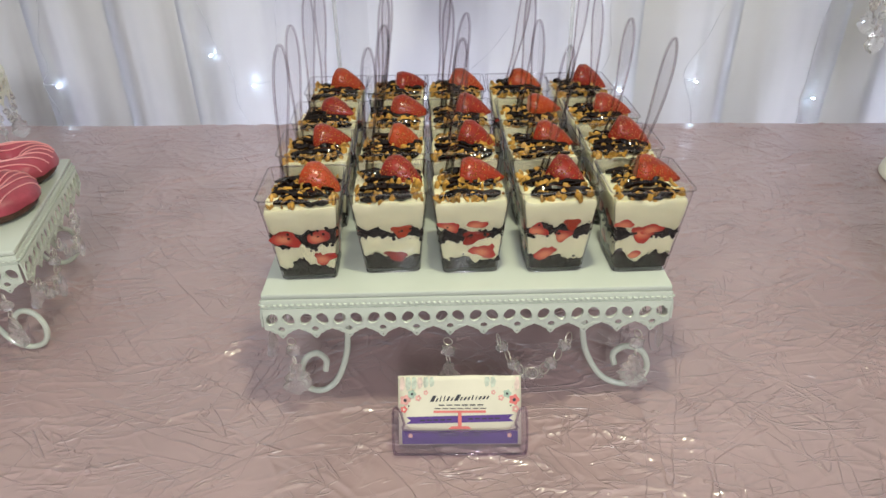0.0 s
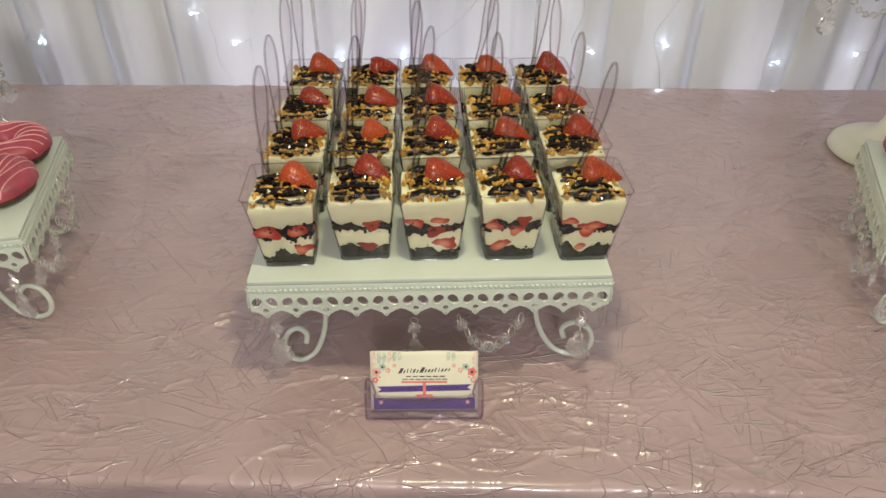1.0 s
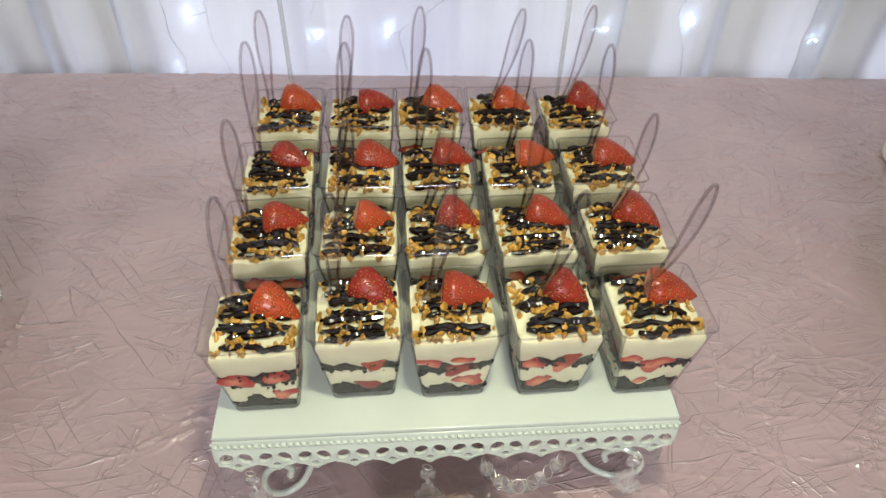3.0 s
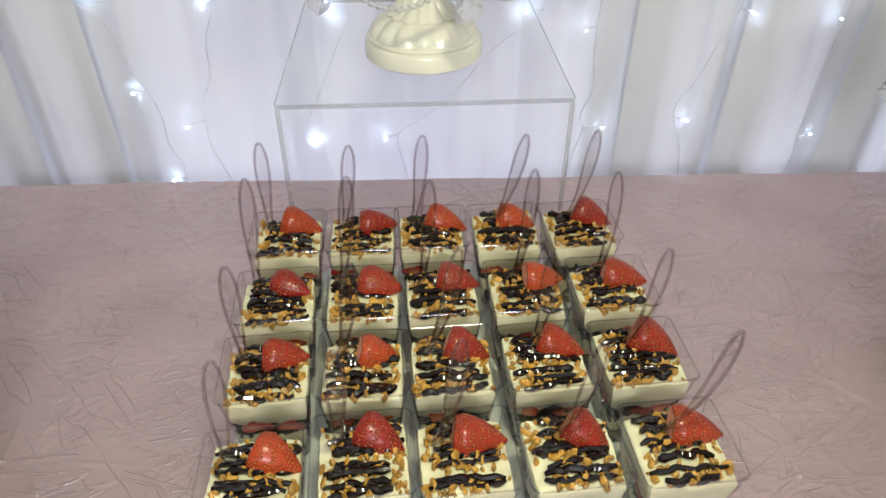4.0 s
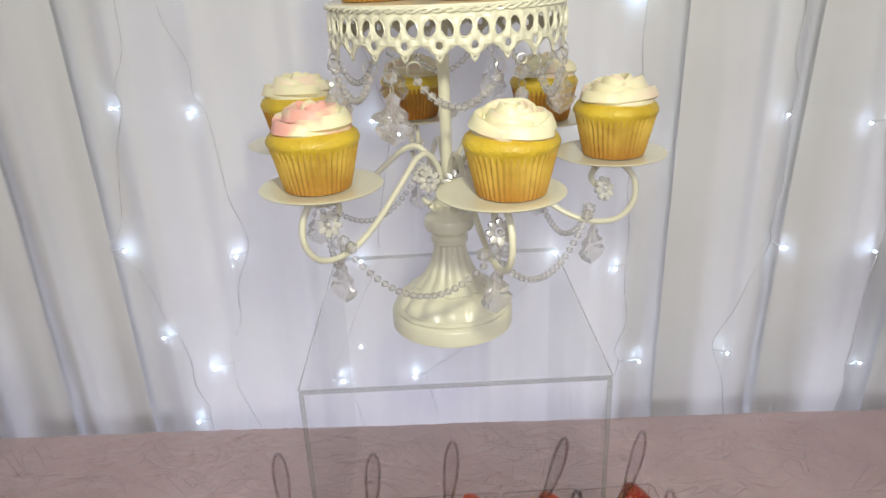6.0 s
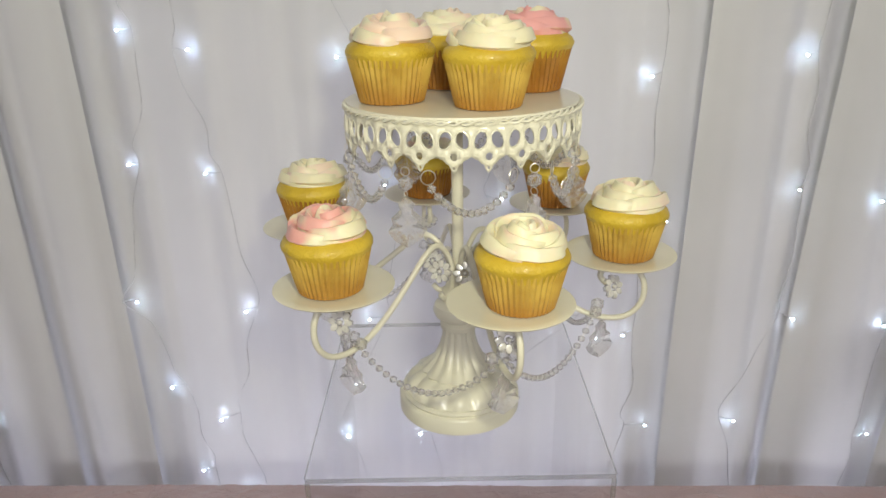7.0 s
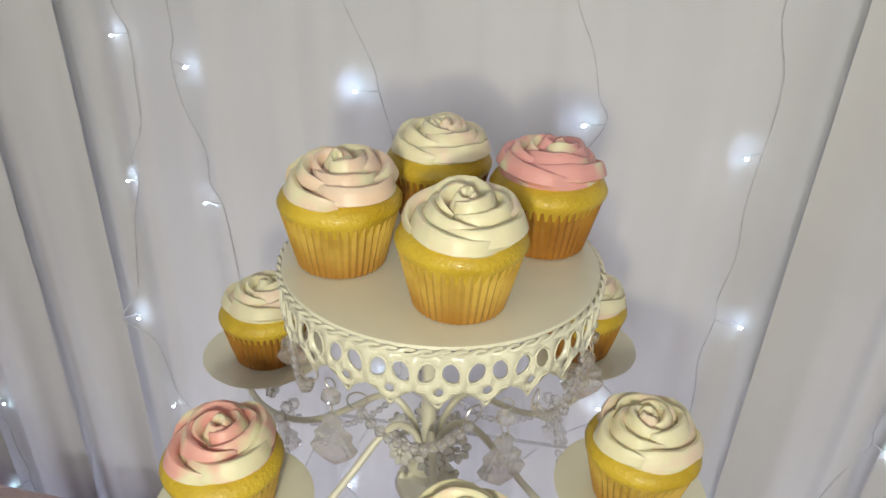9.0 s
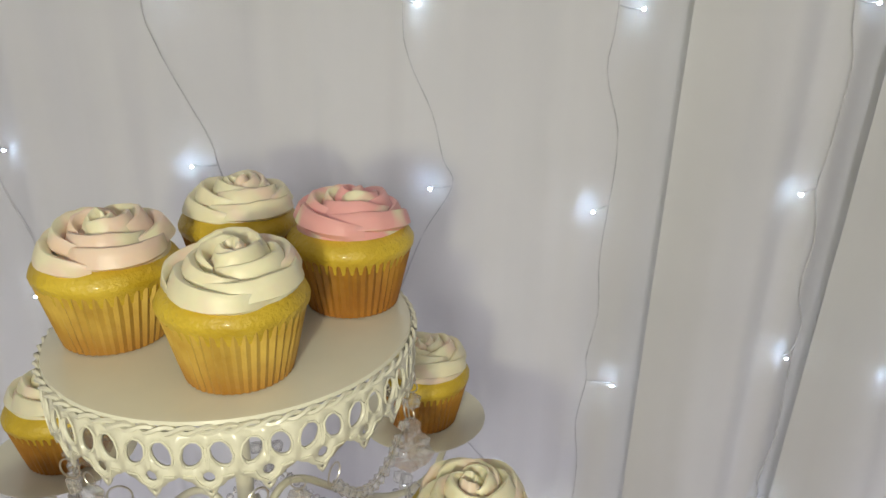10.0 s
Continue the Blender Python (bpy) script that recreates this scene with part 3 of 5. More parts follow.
def lace_relief(place, length, height, units):
    """Raised cords round the openings and down the scallops, bent along place(u, v, lift)."""
    bm = bmesh.new()
    s = length / units / UNIT
    for k in range(units):
        for cx, lean in ((0.0062, 1), (0.0185, -1)):
            add_tube(bm, [place(k * length / units + x * s, y * height / 0.026, 0.0008) for x, y in (keyhole_point(cx, lean, 2 * math.pi * q / 10, 1.15) for q in range(10))], 0.0005, 4, closed=True)
        for lean in (-1, 1):
            add_tube(bm, [place(k * length / units + (0.01235 + lean * x) * s, y * height / 0.026, 0.0008) for x, y in ((0.0006, -0.0215), (0.0042, -0.0195), (0.0058, -0.0165), (0.0105, -0.0162))], 0.0006, 4)
        for lean in (-1, 0, 1):
            add_tube(bm, [place(k * length / units + (0.01235 + lean * x) * s, y * height / 0.026, 0.0007) for x, y in ((0.0003, -0.0135), (0.0009, -0.0095), (0.0016, -0.0055))], 0.0004, 4)
    return bm


def lace_unit(width, height):
    """One repeat of the pierced border in the plane u, v (v down from 0): two keyholes, a small eye, a pointed scallop with a loop. Returns points and faces."""
    bm = bmesh.new()
    s = width / UNIT

    def loop(pts):
        vs = [bm.verts.new((x * s, y * height / 0.026, 0)) for x, y in pts]
        for i in range(len(vs)):
            bm.edges.new((vs[i], vs[(i + 1) % len(vs)]))

    edge = [(0, 0), (0.0062, 0), (0.01235, 0), (0.0185, 0), (0.0247, 0), (0.0247, -0.006), (0.0247, -0.0165)]
    edge += [(0.0225, -0.0178), (0.0200, -0.0186), (0.0178, -0.0205), (0.0160, -0.0212), (0.0146, -0.0238), (0.01235, -0.026), (0.0101, -0.0238), (0.0087, -0.0212), (0.0069, -0.0205), (0.0047, -0.0186), (0.0022, -0.0178), (0, -0.0165), (0, -0.006)]
    loop(edge)

    def keyhole(cx, lean):
        pts = []
        for k in range(14):
            a = 2 * math.pi * k / 14
            pts.append(keyhole_point(cx, lean, a))
        loop(pts)

    keyhole(0.0062, 1)
    keyhole(0.0185, -1)
    loop([(0.01235 + 0.0026 * math.cos(2 * math.pi * k / 8), -0.0168 + 0.0023 * math.sin(2 * math.pi * k / 8)) for k in range(8)])
    loop([(0.01235 + 0.0009 * math.cos(2 * math.pi * k / 6), -0.0232 + 0.0009 * math.sin(2 * math.pi * k / 6)) for k in range(6)])
    bmesh.ops.triangle_fill(bm, use_beauty=True, use_dissolve=False, edges=bm.edges[:])
    bm.verts.index_update()
    pts = [v.co.copy() for v in bm.verts]
    faces = [[v.index for v in f.verts] for f in bm.faces]
    bm.free()
    return pts, faces


def lace(place, length, height, units):
    """The border bent along place(u, v) -> point; solid by a modifier."""
    pts, faces = lace_unit(length / units, height)
    bm = bmesh.new()
    for k in range(units):
        vs = [bm.verts.new(place(p.x + k * length / units, p.y)) for p in pts]
        for f in faces:
            try:
                bm.faces.new([vs[i] for i in f])
            except ValueError:
                pass
    bmesh.ops.remove_doubles(bm, verts=bm.verts[:], dist=0.00005)
    return bm


def thicken(ob, amount):
    m = ob.modifiers.new("thickness", "SOLIDIFY")
    m.thickness, m.offset = amount, 0.0
    return ob


# ---- crystals ----
def add_pendant(bm, top, length, turn=0.0, width=None):
    """Flat cut drop with scalloped shoulders, its point down, hanging from top."""
    w = (width or length * 0.72) / 2
    d = length * 0.22
    prof = [(0.10, 0.0), (0.42, -0.12), (0.34, -0.24), (0.80, -0.40), (0.74, -0.52), (1.0, -0.66), (0.80, -0.80), (0.55, -0.88), (0.0, -1.0)]
    m = Matrix.Translation(top) @ Matrix.Rotation(turn, 4, "Z")
    outline = [(x * w, z * length) for x, z in prof] + [(-x * w, z * length) for x, z in prof[-2::-1]]
    ring = [bm.verts.new(m @ Vector((x, 0, z))) for x, z in outline]
    n = len(ring)
    for s in (-1, 1):
        last = ring
        # two belts of facets, the inner one turned by a step, round a small table
        for k, (size, deep) in enumerate(((0.68, 0.30), (0.30, 0.5))):
            inner = [bm.verts.new(m @ Vector((x * size, s * d * deep * (1.0 if i % 2 else 0.86), -0.60 * length + (z + 0.60 * length) * size))) for i, (x, z) in enumerate(outline)]
            for i in range(n):
                j = (i + 1) % n
                if (i + k) % 2:
                    bm.faces.new((last[i], last[j], inner[j]))
                    bm.faces.new((last[i], inner[j], inner[i]))
                else:
                    bm.faces.new((last[i], last[j], inner[i]))
                    bm.faces.new((last[j], inner[j], inner[i]))
            last = inner
        bm.faces.new(last)


def add_ring(bm, at, r, wire, axis):
    axis = Vector(axis).normalized()
    u = axis.orthogonal().normalized()
    v = axis.cross(u)
    at = Vector(at)
    add_tube(bm, [at + r * (u * math.cos(a) + v * math.sin(a)) for a in (2 * math.pi * k / 14 for k in range(14))], wire, 5, closed=True)


def swag(a, b, drop, count):
    a, b = Vector(a), Vector(b)
    out = []
    for k in range(count):
        t = (k + 0.5) / count
        p = a.lerp(b, t)
        p.z -= drop * (1 - (2 * t - 1) ** 2)
        out.append(p)
    return out


def bead_swag(parent, a, b, drop, count, r, rings=False, name="bead_chain"):
    pts = swag(a, b, drop, count)
    bm = bmesh.new()
    for p in pts:
        add_ball(bm, p, r, 1, (1, 1, 0.92))
    ob = part(name, bm, M_CRYSTAL, parent, "clear faceted crystal beads", smooth=False)
    bm = bmesh.new()
    a, b = Vector(a), Vector(b)
    full = [a] + pts + [b]
    if rings:
        for p, q in zip(full, full[1:]):
            add_ring(bm, (p + q) / 2, r * 0.85, 0.0004, (q - p).cross(Vector((0, 1, 0.3))))
    else:
        add_tube(bm, full, 0.0003, 4)
    part("link_wire", bm, M_SILVER, ob)
    return ob


def drop_pendant(parent, top, beads, length, turn=0.0, r=0.0055):
    """Rings, a cut bead or more and a drop, hanging straight down from top."""
    bm = bmesh.new()
    p = Vector(top)
    wires = bmesh.new()
    for _ in range(beads):
        add_ring(wires, p - Vector((0, 0, 0.003)), 0.0033, 0.0004, (math.cos(turn + 1.2), math.sin(turn + 1.2), 0))
        p = p - Vector((0, 0, 0.0055 + r))
        add_ball(bm, p, r, 1, (1, 0.55, 1))
        p = p - Vector((0, 0, r))
    add_ring(wires, p - Vector((0, 0, 0.002)), 0.0030, 0.0004, (math.cos(turn + 0.4), math.sin(turn + 0.4), 0))
    add_pendant(bm, p - Vector((0, 0, 0.004)), length, turn)
    ob = part("crystal_pendant", bm, M_CRYSTAL, parent, "clear cut crystal drop", smooth=False)
    part("link_ring", wires, M_SILVER, ob)
    return ob


# ---- rectangular dessert stand ----
STAND_Z = 0.110


def scroll_leg(sign, sy):
    """A rod that comes down from the plate and rolls outward in a scroll that stands on the table."""
    base = [(-0.026, 0.100), (-0.031, 0.078), (-0.033, 0.055), (-0.028, 0.030), (-0.014, 0.009), (0.004, 0.0028), (0.020, 0.009), (0.026, 0.024), (0.020, 0.038), (0.006, 0.041), (-0.004, 0.032), (-0.002, 0.022)]
    return [Vector((sign * x, sy * x * 0.22, z)) for x, z in base]


# how far the scrolls of each leg open along the tray's long side: they were bent by hand
LEG_OPEN = {(-1, -1): 0.62, (1, -1): 0.85, (-1, 1): 0.7, (1, 1): 0.7}


def dessert_stand(width, depth, at, rz, label, front_swag=True):
    root = empty("dessert_stand", (*at, 0.0), rz)
    tagged(root, label, "cake stand", group="rectangular stands")
    bm = bmesh.new()
    add_box(bm, (width, depth, 0.004), (0, 0, STAND_Z - 0.002), 0.0012)
    part("tray_top", bm, M_ENAMEL, root)
    bm = bmesh.new()
    add_box(bm, (width + 0.001, depth + 0.001, 0.008), (0, 0, STAND_Z - 0.0085), 0.001)
    part("tray_band", bm, M_ENAMEL, root)
    # roped trim along the band
    bm = bmesh.new()
    hw, hd = width / 2 + 0.0012, depth / 2 + 0.0012
    for (x0, y0), (x1, y1) in (((-hw, -hd), (hw, -hd)), ((hw, -hd), (hw, hd)), ((hw, hd), (-hw, hd)), ((-hw, hd), (-hw, -hd))):
        n = int(math.hypot(x1 - x0, y1 - y0) / 0.0042)
        for k in range(n):
            t = (k + 0.5) / n
            add_ball(bm, (x0 + (x1 - x0) * t, y0 + (y1 - y0) * t, STAND_Z - 0.0088), 0.0014, 1, (1.3, 1, 0.9))
    part("beaded_trim", bm, M_ENAMEL, root)
    sides = [((-width / 2, -depth / 2), 0, width), ((width / 2, -depth / 2), 90, depth), ((width / 2, depth / 2), 180, width), ((-width / 2, depth / 2), 270, depth)]
    for (x0, y0), ang, length in sides:
        c, s = math.cos(radians(ang)), math.sin(radians(ang))

        def place(u, v, lift=0.0, x0=x0, y0=y0, c=c, s=s):
            out = 0.001 + 0.0012 * math.sin(-v * 120) + lift
            return (x0 + u * c + s * out, y0 + u * s - c * out, STAND_Z - 0.0115 + v)

        thicken(part("lace_border", lace(place, length, 0.026, max(3, round(length / UNIT))), M_ENAMEL, root, smooth=False), 0.0014)
        part("lace_relief", lace_relief(place, length, 0.026, max(3, round(length / UNIT))), M_ENAMEL, root)
    for sx in (-1, 1):
        for sy in (-1, 1):
            bm = bmesh.new()
            pts = smooth_path([Vector((sx * (width / 2 - 0.054 + (sx * p.x + 0.033) * LEG_OPEN[sx, sy]), sy * (depth / 2 - 0.030 + (sx * p.x + 0.033) * 0.25), p.z)) for p in scroll_leg(sx, sy)], 5)
            add_tube(bm, pts, 0.0025, 8)
            part("leg", bm, M_ENAMEL, root, "white scrolled metal leg")
    low = STAND_Z - 0.037
    f = -depth / 2 - 0.002
    for x in (-width * 0.44, width * 0.43):
        drop_pendant(root, (x, f, low), 1, 0.033, 0.25 if x < 0 else -0.5, 0.0062)
    for x in (-width * 0.5, width * 0.5):
        drop_pendant(root, (x, f + 0.012, low + 0.004), 0, 0.026, 1.3, 0.005)
    if front_swag:
        drop_pendant(root, (-0.014, f, low - 0.003), 1, 0.030, 0.1, 0.0062)
        bead_swag(root, (0.021, f, low), (0.077, f, low), 0.039, 6, 0.0056, rings=True)
    for sx in (-1, 1):
        x = sx * (width / 2 + 0.002)
        for y0, y1 in ((-depth * 0.42, -depth * 0.12), (-depth * 0.06, depth * 0.30)):
            bead_swag(root, (x, y0, low), (x, y1, low), 0.030, 5, 0.0055, rings=True)
            drop_pendant(root, (x, (y0 + y1) / 2 + 0.02, low), 1, 0.028, 1.57, 0.006)
    return root


# the stand under the desserts
STAND_AT = (0.0195, 0.5675)
dessert_stand(0.292, 0.295, STAND_AT, -0.6, "white enamelled stand with pierced lace border, scroll legs and crystals")

# ---- dessert cups ----
CUP_H, CUP_TOP, CUP_BASE = 0.069, 0.0282, 0.0200


def cup_half(z, inset=0.0):
    return CUP_BASE + (CUP_TOP - CUP_BASE) * (z / CUP_H) - inset


def cup_shell():
    bm = bmesh.new()
    t = 0.0009
    loops = [rounded_square(cup_half(0) - 0.0015, 0.004, 0.0), rounded_square(cup_half(0.001), 0.0045, 0.0012), rounded_square(cup_half(CUP_H * 0.5), 0.0046, CUP_H * 0.5), rounded_square(cup_half(CUP_H) - 0.0002, 0.0046, CUP_H - 0.0014),
             rounded_square(CUP_TOP + 0.0009, 0.005, CUP_H - 0.0010), rounded_square(CUP_TOP + 0.0009, 0.005, CUP_H), rounded_square(cup_half(CUP_H, t), 0.0042, CUP_H), rounded_square(cup_half(CUP_H * 0.5, t), 0.0040, CUP_H * 0.5), rounded_square(cup_half(0.0025, t), 0.0036, 0.0025)]
    add_loops(bm, loops, cap_start=True, cap_end=True)
    return bm


def around(half, n_side=22):
    """Directions round a square, as points of unit half-width."""
    pts = []
    for k in range(4 * n_side):
        s, f = divmod(k, n_side)
        u = -1 + 2 * f / n_side
        pts.append([(u, -1), (1, u), (-u, 1), (-1, -u)][s])
    return pts


DIRS = around(1)


def layer(z_low, z_high, inset, top_dome=None, seed=0):
    """A block of filling against the cup's walls, between two uneven surfaces."""
    bm = bmesh.new()
    dirs = around(1)
    loops = []
    for f in (0.0, 0.12, 0.5, 0.88, 1.0):
        ring = []
        for dx, dy in dirs:
            lo, hi = z_low(dx, dy), z_high(dx, dy)
            z = lo + (hi - lo) * f
            soft = inset + (0.0012 if f in (0.0, 1.0) else 0.0) + 0.0005 * noise.noise((dx * 5 + seed, dy * 5, z * 300))
            h = cup_half(z, soft)
            k = 0.965 + 0.035 * (1 - (min(abs(dx), abs(dy))) ** 6)
            ring.append((dx * h * k, dy * h * k, z))
        loops.append(ring)
    rings = add_loops(bm, loops, cap_start=True)
    # the upper face, in shrinking rings so that it can dome
    last = rings[-1]
    for sc in (0.8, 0.55, 0.3, 0.1):
        cur = []
        for (dx, dy) in dirs:
            z = z_high(dx * sc, dy * sc) + (top_dome(dx * sc, dy * sc) if top_dome else 0.0)
            h = cup_half(z, inset) * sc
            cur.append(bm.verts.new((dx * h, dy * h, z)))
        n = len(cur)
        for i in range(n):
            bm.faces.new((last[i], last[(i + 1) % n], cur[(i + 1) % n], cur[i]))
        last = cur
    bm.faces.new(last)
    return bm


def berry_mesh(length, width, seed):
    """A strawberry cut lengthwise: broad cut shoulder, sides running to a blunt tip along +x, flat face below."""
    bm = bmesh.new()
    seg, rows = 22, 14
    loops = []
    for i in range(rows + 1):
        t = i / rows
        r = width / 2 * min(1.0, (0.86 + 0.9 * t) if t < 0.16 else 1.0) * (1 - max(0.0, (t - 0.16) / 0.84) ** 1.45) ** 0.78
        r = max(r, 0.0008)
        x = length * (t - 0.42)
        ring = []
        for k in range(seg):
            a = 2 * math.pi * k / seg
            z = r * 1.0 * math.sin(a)
            if z < 0:
                z *= 0.15
            n = 1 + 0.05 * noise.noise((t * 2.2, math.cos(a) + seed, math.sin(a)))
            ring.append((x, r * math.cos(a) * n, z * n))
        loops.append(ring)
    add_loops(bm, loops, cap_start=True, cap_end=True)
    return bm


def dessert_cup(at, rz, seed):
    rnd = random.Random(seed)
    root = empty("dessert_cup", at, rz)
    tagged(root, "clear square cup of layered cream, chocolate cake and strawberry", "dessert", group="strawberry parfaits on the stand")
    shell = part("cup", CUP_MESH.copy(), M_PLASTIC, root, "clear square plastic cup")
    part("cup_edge", EDGE_MESH.copy(), M_CUP_RIM, shell, "thicker clear rim and corners")

    def wav(level, amp, k):
        return lambda dx, dy: level + amp * noise.noise((dx * 1.7 + k, dy * 1.7 + seed * 3.1, k)) + 0.5 * amp * noise.noise((dx * 4.5, dy * 4.5 + seed, k + 5)) + 0.22 * amp * noise.noise((dx * 13, dy * 13 + seed, k + 9))

    floor = lambda dx, dy: 0.0027
    a = wav(0.0145 + rnd.uniform(-0.002, 0.002), 0.0085, 1.0)
    b = wav(0.0300 + rnd.uniform(-0.001, 0.001), 0.0075, 2.0)
    c = wav(0.0385 + rnd.uniform(-0.001, 0.002), 0.0070, 3.0)
    d = wav(0.0600, 0.0022, 4.0)
    gap = 0.0016
    part("cake_layer", layer(floor, a, gap, seed=seed), M_CRUMB, root, "dark chocolate cake crumbs")
    part("cream_layer", layer(a, b, gap - 0.0003, seed=seed + 1), M_CREAMFILL, root, "thick pale cream")
    part("cake_layer", layer(b, c, gap, seed=seed + 2), M_CRUMB, root, "dark chocolate cake crumbs")
    part("cream_layer", layer(c, d, gap - 0.0003, lambda dx, dy: 0.0022 * (1 - dx * dx) * (1 - dy * dy), seed + 3), M_CREAMFILL, root, "thick pale cream")
    # crumbs along the ragged edges of the cake
    bm = bmesh.new()
    for k in range(230):
        dx, dy = DIRS[rnd.randrange(len(DIRS))]
        f = rnd.choice((a, b, c))
        z = f(dx, dy) + rnd.gauss(0, 0.0014) + (-0.0008 if f is a or f is c else 0.0008)
        h = cup_half(z, gap + 0.0002)
        r = rnd.uniform(0.0006, 0.0019)
        vs = add_ball(bm, (0, 0, 0), r, 1, (rnd.uniform(0.8, 1.4), rnd.uniform(0.8, 1.4), rnd.uniform(0.7, 1.1)))
        bmesh.ops.translate(bm, vec=(dx * h * 0.985, dy * h * 0.985, z), verts=vs)
    tagged(part("cake_crumb", bm, M_CRUMB, root, "dark chocolate crumbs", smooth=False), kind="stuff")
    # strawberry pieces pressed against the walls
    for side in range(4):
        spots = [(rnd.uniform(-0.8, -0.3), 0.0405), (rnd.uniform(0.1, 0.8), 0.0400), (rnd.uniform(-0.7, 0.7), 0.0190)]
        if rnd.random() < 0.4:
            spots.append((rnd.uniform(-0.2, 0.2), 0.034))
        for u, z0 in spots:
            if rnd.random() < 0.2:
                continue
            z = z0 + rnd.uniform(-0.004, 0.003)
            h = cup_half(z, gap - 0.0003)
            bm = bmesh.new()
            w = rnd.uniform(0.0070, 0.0125)
            tall = w * rnd.uniform(0.50, 0.85)
            n, lobes, turn = 18, rnd.choice((2, 3, 3)), rnd.uniform(0, 6.28)
            ring = []
            for q in range(n):
                a_ = 2 * math.pi * q / n
                k_ = 0.78 + 0.20 * math.cos(lobes * a_ + turn) + 0.16 * noise.noise((2 * math.cos(a_) + seed, 2 * math.sin(a_), u * 9))
                ring.append((w * k_ * math.cos(a_), tall * k_ * math.sin(a_)))
            loops = [[(x * k_, y_, z_ * k_) for x, z_ in ring] for k_, y_ in ((0.55, -0.0005), (0.86, -0.0004), (0.97, -0.0001), (1.0, 0.0004), (0.85, 0.004))]
            add_loops(bm, loops, cap_start=True, cap_end=True)
            ob = part("strawberry_piece", bm, M_FLESH if rnd.random() < 0.75 else M_BERRY, root, "cut strawberry piece")
            px, py, ang = [(u * h * 0.86, -h, 0), (h, u * h * 0.86, 90), (-u * h * 0.86, h, 180), (-h, -u * h * 0.86, 270)][side]
            ob.matrix_basis = pose(px, py, z, 0, rnd.uniform(-18, 18), ang)
    # chopped nuts scattered in bands over the cream
    bm = bmesh.new()
    top_half = cup_half(0.060, 0.003)

    def surface(x, y):
        dx, dy = x / top_half, y / top_half
        return d(dx, dy) + 0.0022 * (1 - dx * dx) * (1 - dy * dy)

    for k in range(115):
        x, y = rnd.uniform(-1, 1) * top_half * 0.96, rnd.uniform(-1, 1) * top_half * 0.96
        if k < 14:
            y = -top_half * rnd.uniform(0.7, 0.99)
            x = rnd.gauss(-0.2, 0.35) * top_half
            x = max(-top_half, min(top_half, x))
        r = rnd.uniform(0.0014, 0.0030)
        vs = add_ball(bm, (0, 0, 0), r, 1, (rnd.uniform(0.8, 1.9), rnd.uniform(0.7, 1.3), rnd.uniform(0.45, 0.8)))
        for v in vs:
            v.co += v.co.normalized() * 0.0011 * noise.noise(v.co * 700 + Vector((k, seed, 0)))
        bmesh.ops.transform(bm, matrix=Matrix.Translation((x, y, surface(x, y) + rnd.uniform(0.0004, 0.0028))) @ Euler((rnd.random() * 3, rnd.random() * 3, rnd.random() * 6)).to_matrix().to_4x4(), verts=vs)
    tagged(part("nut_topping", bm, M_NUT, root, "golden chopped nuts"), kind="stuff")
    # strokes of sauce from side to side
    lines = rnd.choice((7, 8, 8, 9))
    for k in range(lines):
        y0 = top_half * (0.86 - 1.70 * k / (lines - 1)) + rnd.uniform(-0.0022, 0.0022)
        x0, x1 = -top_half * rnd.uniform(0.6, 0.98), top_half * rnd.uniform(0.6, 0.98)
        tilt, n = rnd.uniform(-0.12, 0.12), 9
        pts = []
        for q in range(n + 1):
            x = x0 + (x1 - x0) * q / n
            y = y0 + tilt * x + 0.0030 * noise.noise((x * 170, k * 3.0, seed)) + 0.0018 * noise.noise((x * 420, k * 3.0, seed + 5))
            y = max(-top_half * 0.97, min(top_half * 0.97, y))
            pts.append((x, y, surface(x, y) + 0.0026 + 0.0007 * noise.noise((x * 300, y * 300, seed))))
        fat = rnd.uniform(0.0015, 0.0027)
        bm = bmesh.new()
        add_tube(bm, smooth_path(pts, 3), lambda t, fat=fat, k=k: fat * (1 + 0.75 * noise.noise((t * 6, k, seed))) * (0.6 + 0.4 * min(1.0, 10 * t, 10 * (1 - t))), 7)
        part("sauce_stroke", bm, M_SAUCE, root, "glossy chocolate sauce")
    # pools of sauce, mostly near the back
    for k in range(rnd.choice((3, 4, 5))):
        bm = bmesh.new()
        x, y = rnd.uniform(-0.75, 0.75) * top_half, rnd.uniform(-0.3, 0.8) * top_half
        vs = add_ball(bm, (0, 0, 0), rnd.uniform(0.0035, 0.0065), 2, (1.3, 0.75, 0.30))
        for v in vs:
            v.co *= 1 + 0.5 * noise.noise(v.co * 260 + Vector((seed, k, 0)))
            v.co += Vector((x, y, surface(x, y) + 0.0008))
        part("sauce_pool", bm, M_SAUCE, root, "glossy chocolate sauce")
    # the half berry, leaning on the cream
    size = rnd.uniform(0.92, 1.1)
    berry = part("strawberry", berry_mesh(0.0300 * size, 0.0260 * size, seed), M_BERRY, root, "fresh halved strawberry")
    bm = bmesh.new()
    x_cut = -0.42 * 0.0300 * size
    add_loops(bm, [[(x_cut - 0.0004 - 0.0014 * (1 - k_), 0.0260 * size / 2 * 0.84 * k_ * math.cos(2 * math.pi * q / 22), 0.0260 * size / 2 * 0.84 * k_ * math.sin(2 * math.pi * q / 22) * (1 if q <= 11 else 0.15)) for q in range(22)] for k_ in (0.98, 0.6, 0.2)], cap_end=True)
    part("cut_face", bm, M_FLESH_PALE, berry, "pale cut strawberry flesh")
    bx, by = 0.0105 + rnd.uniform(-0.002, 0.002), 0.0105 + rnd.uniform(-0.002, 0.002)
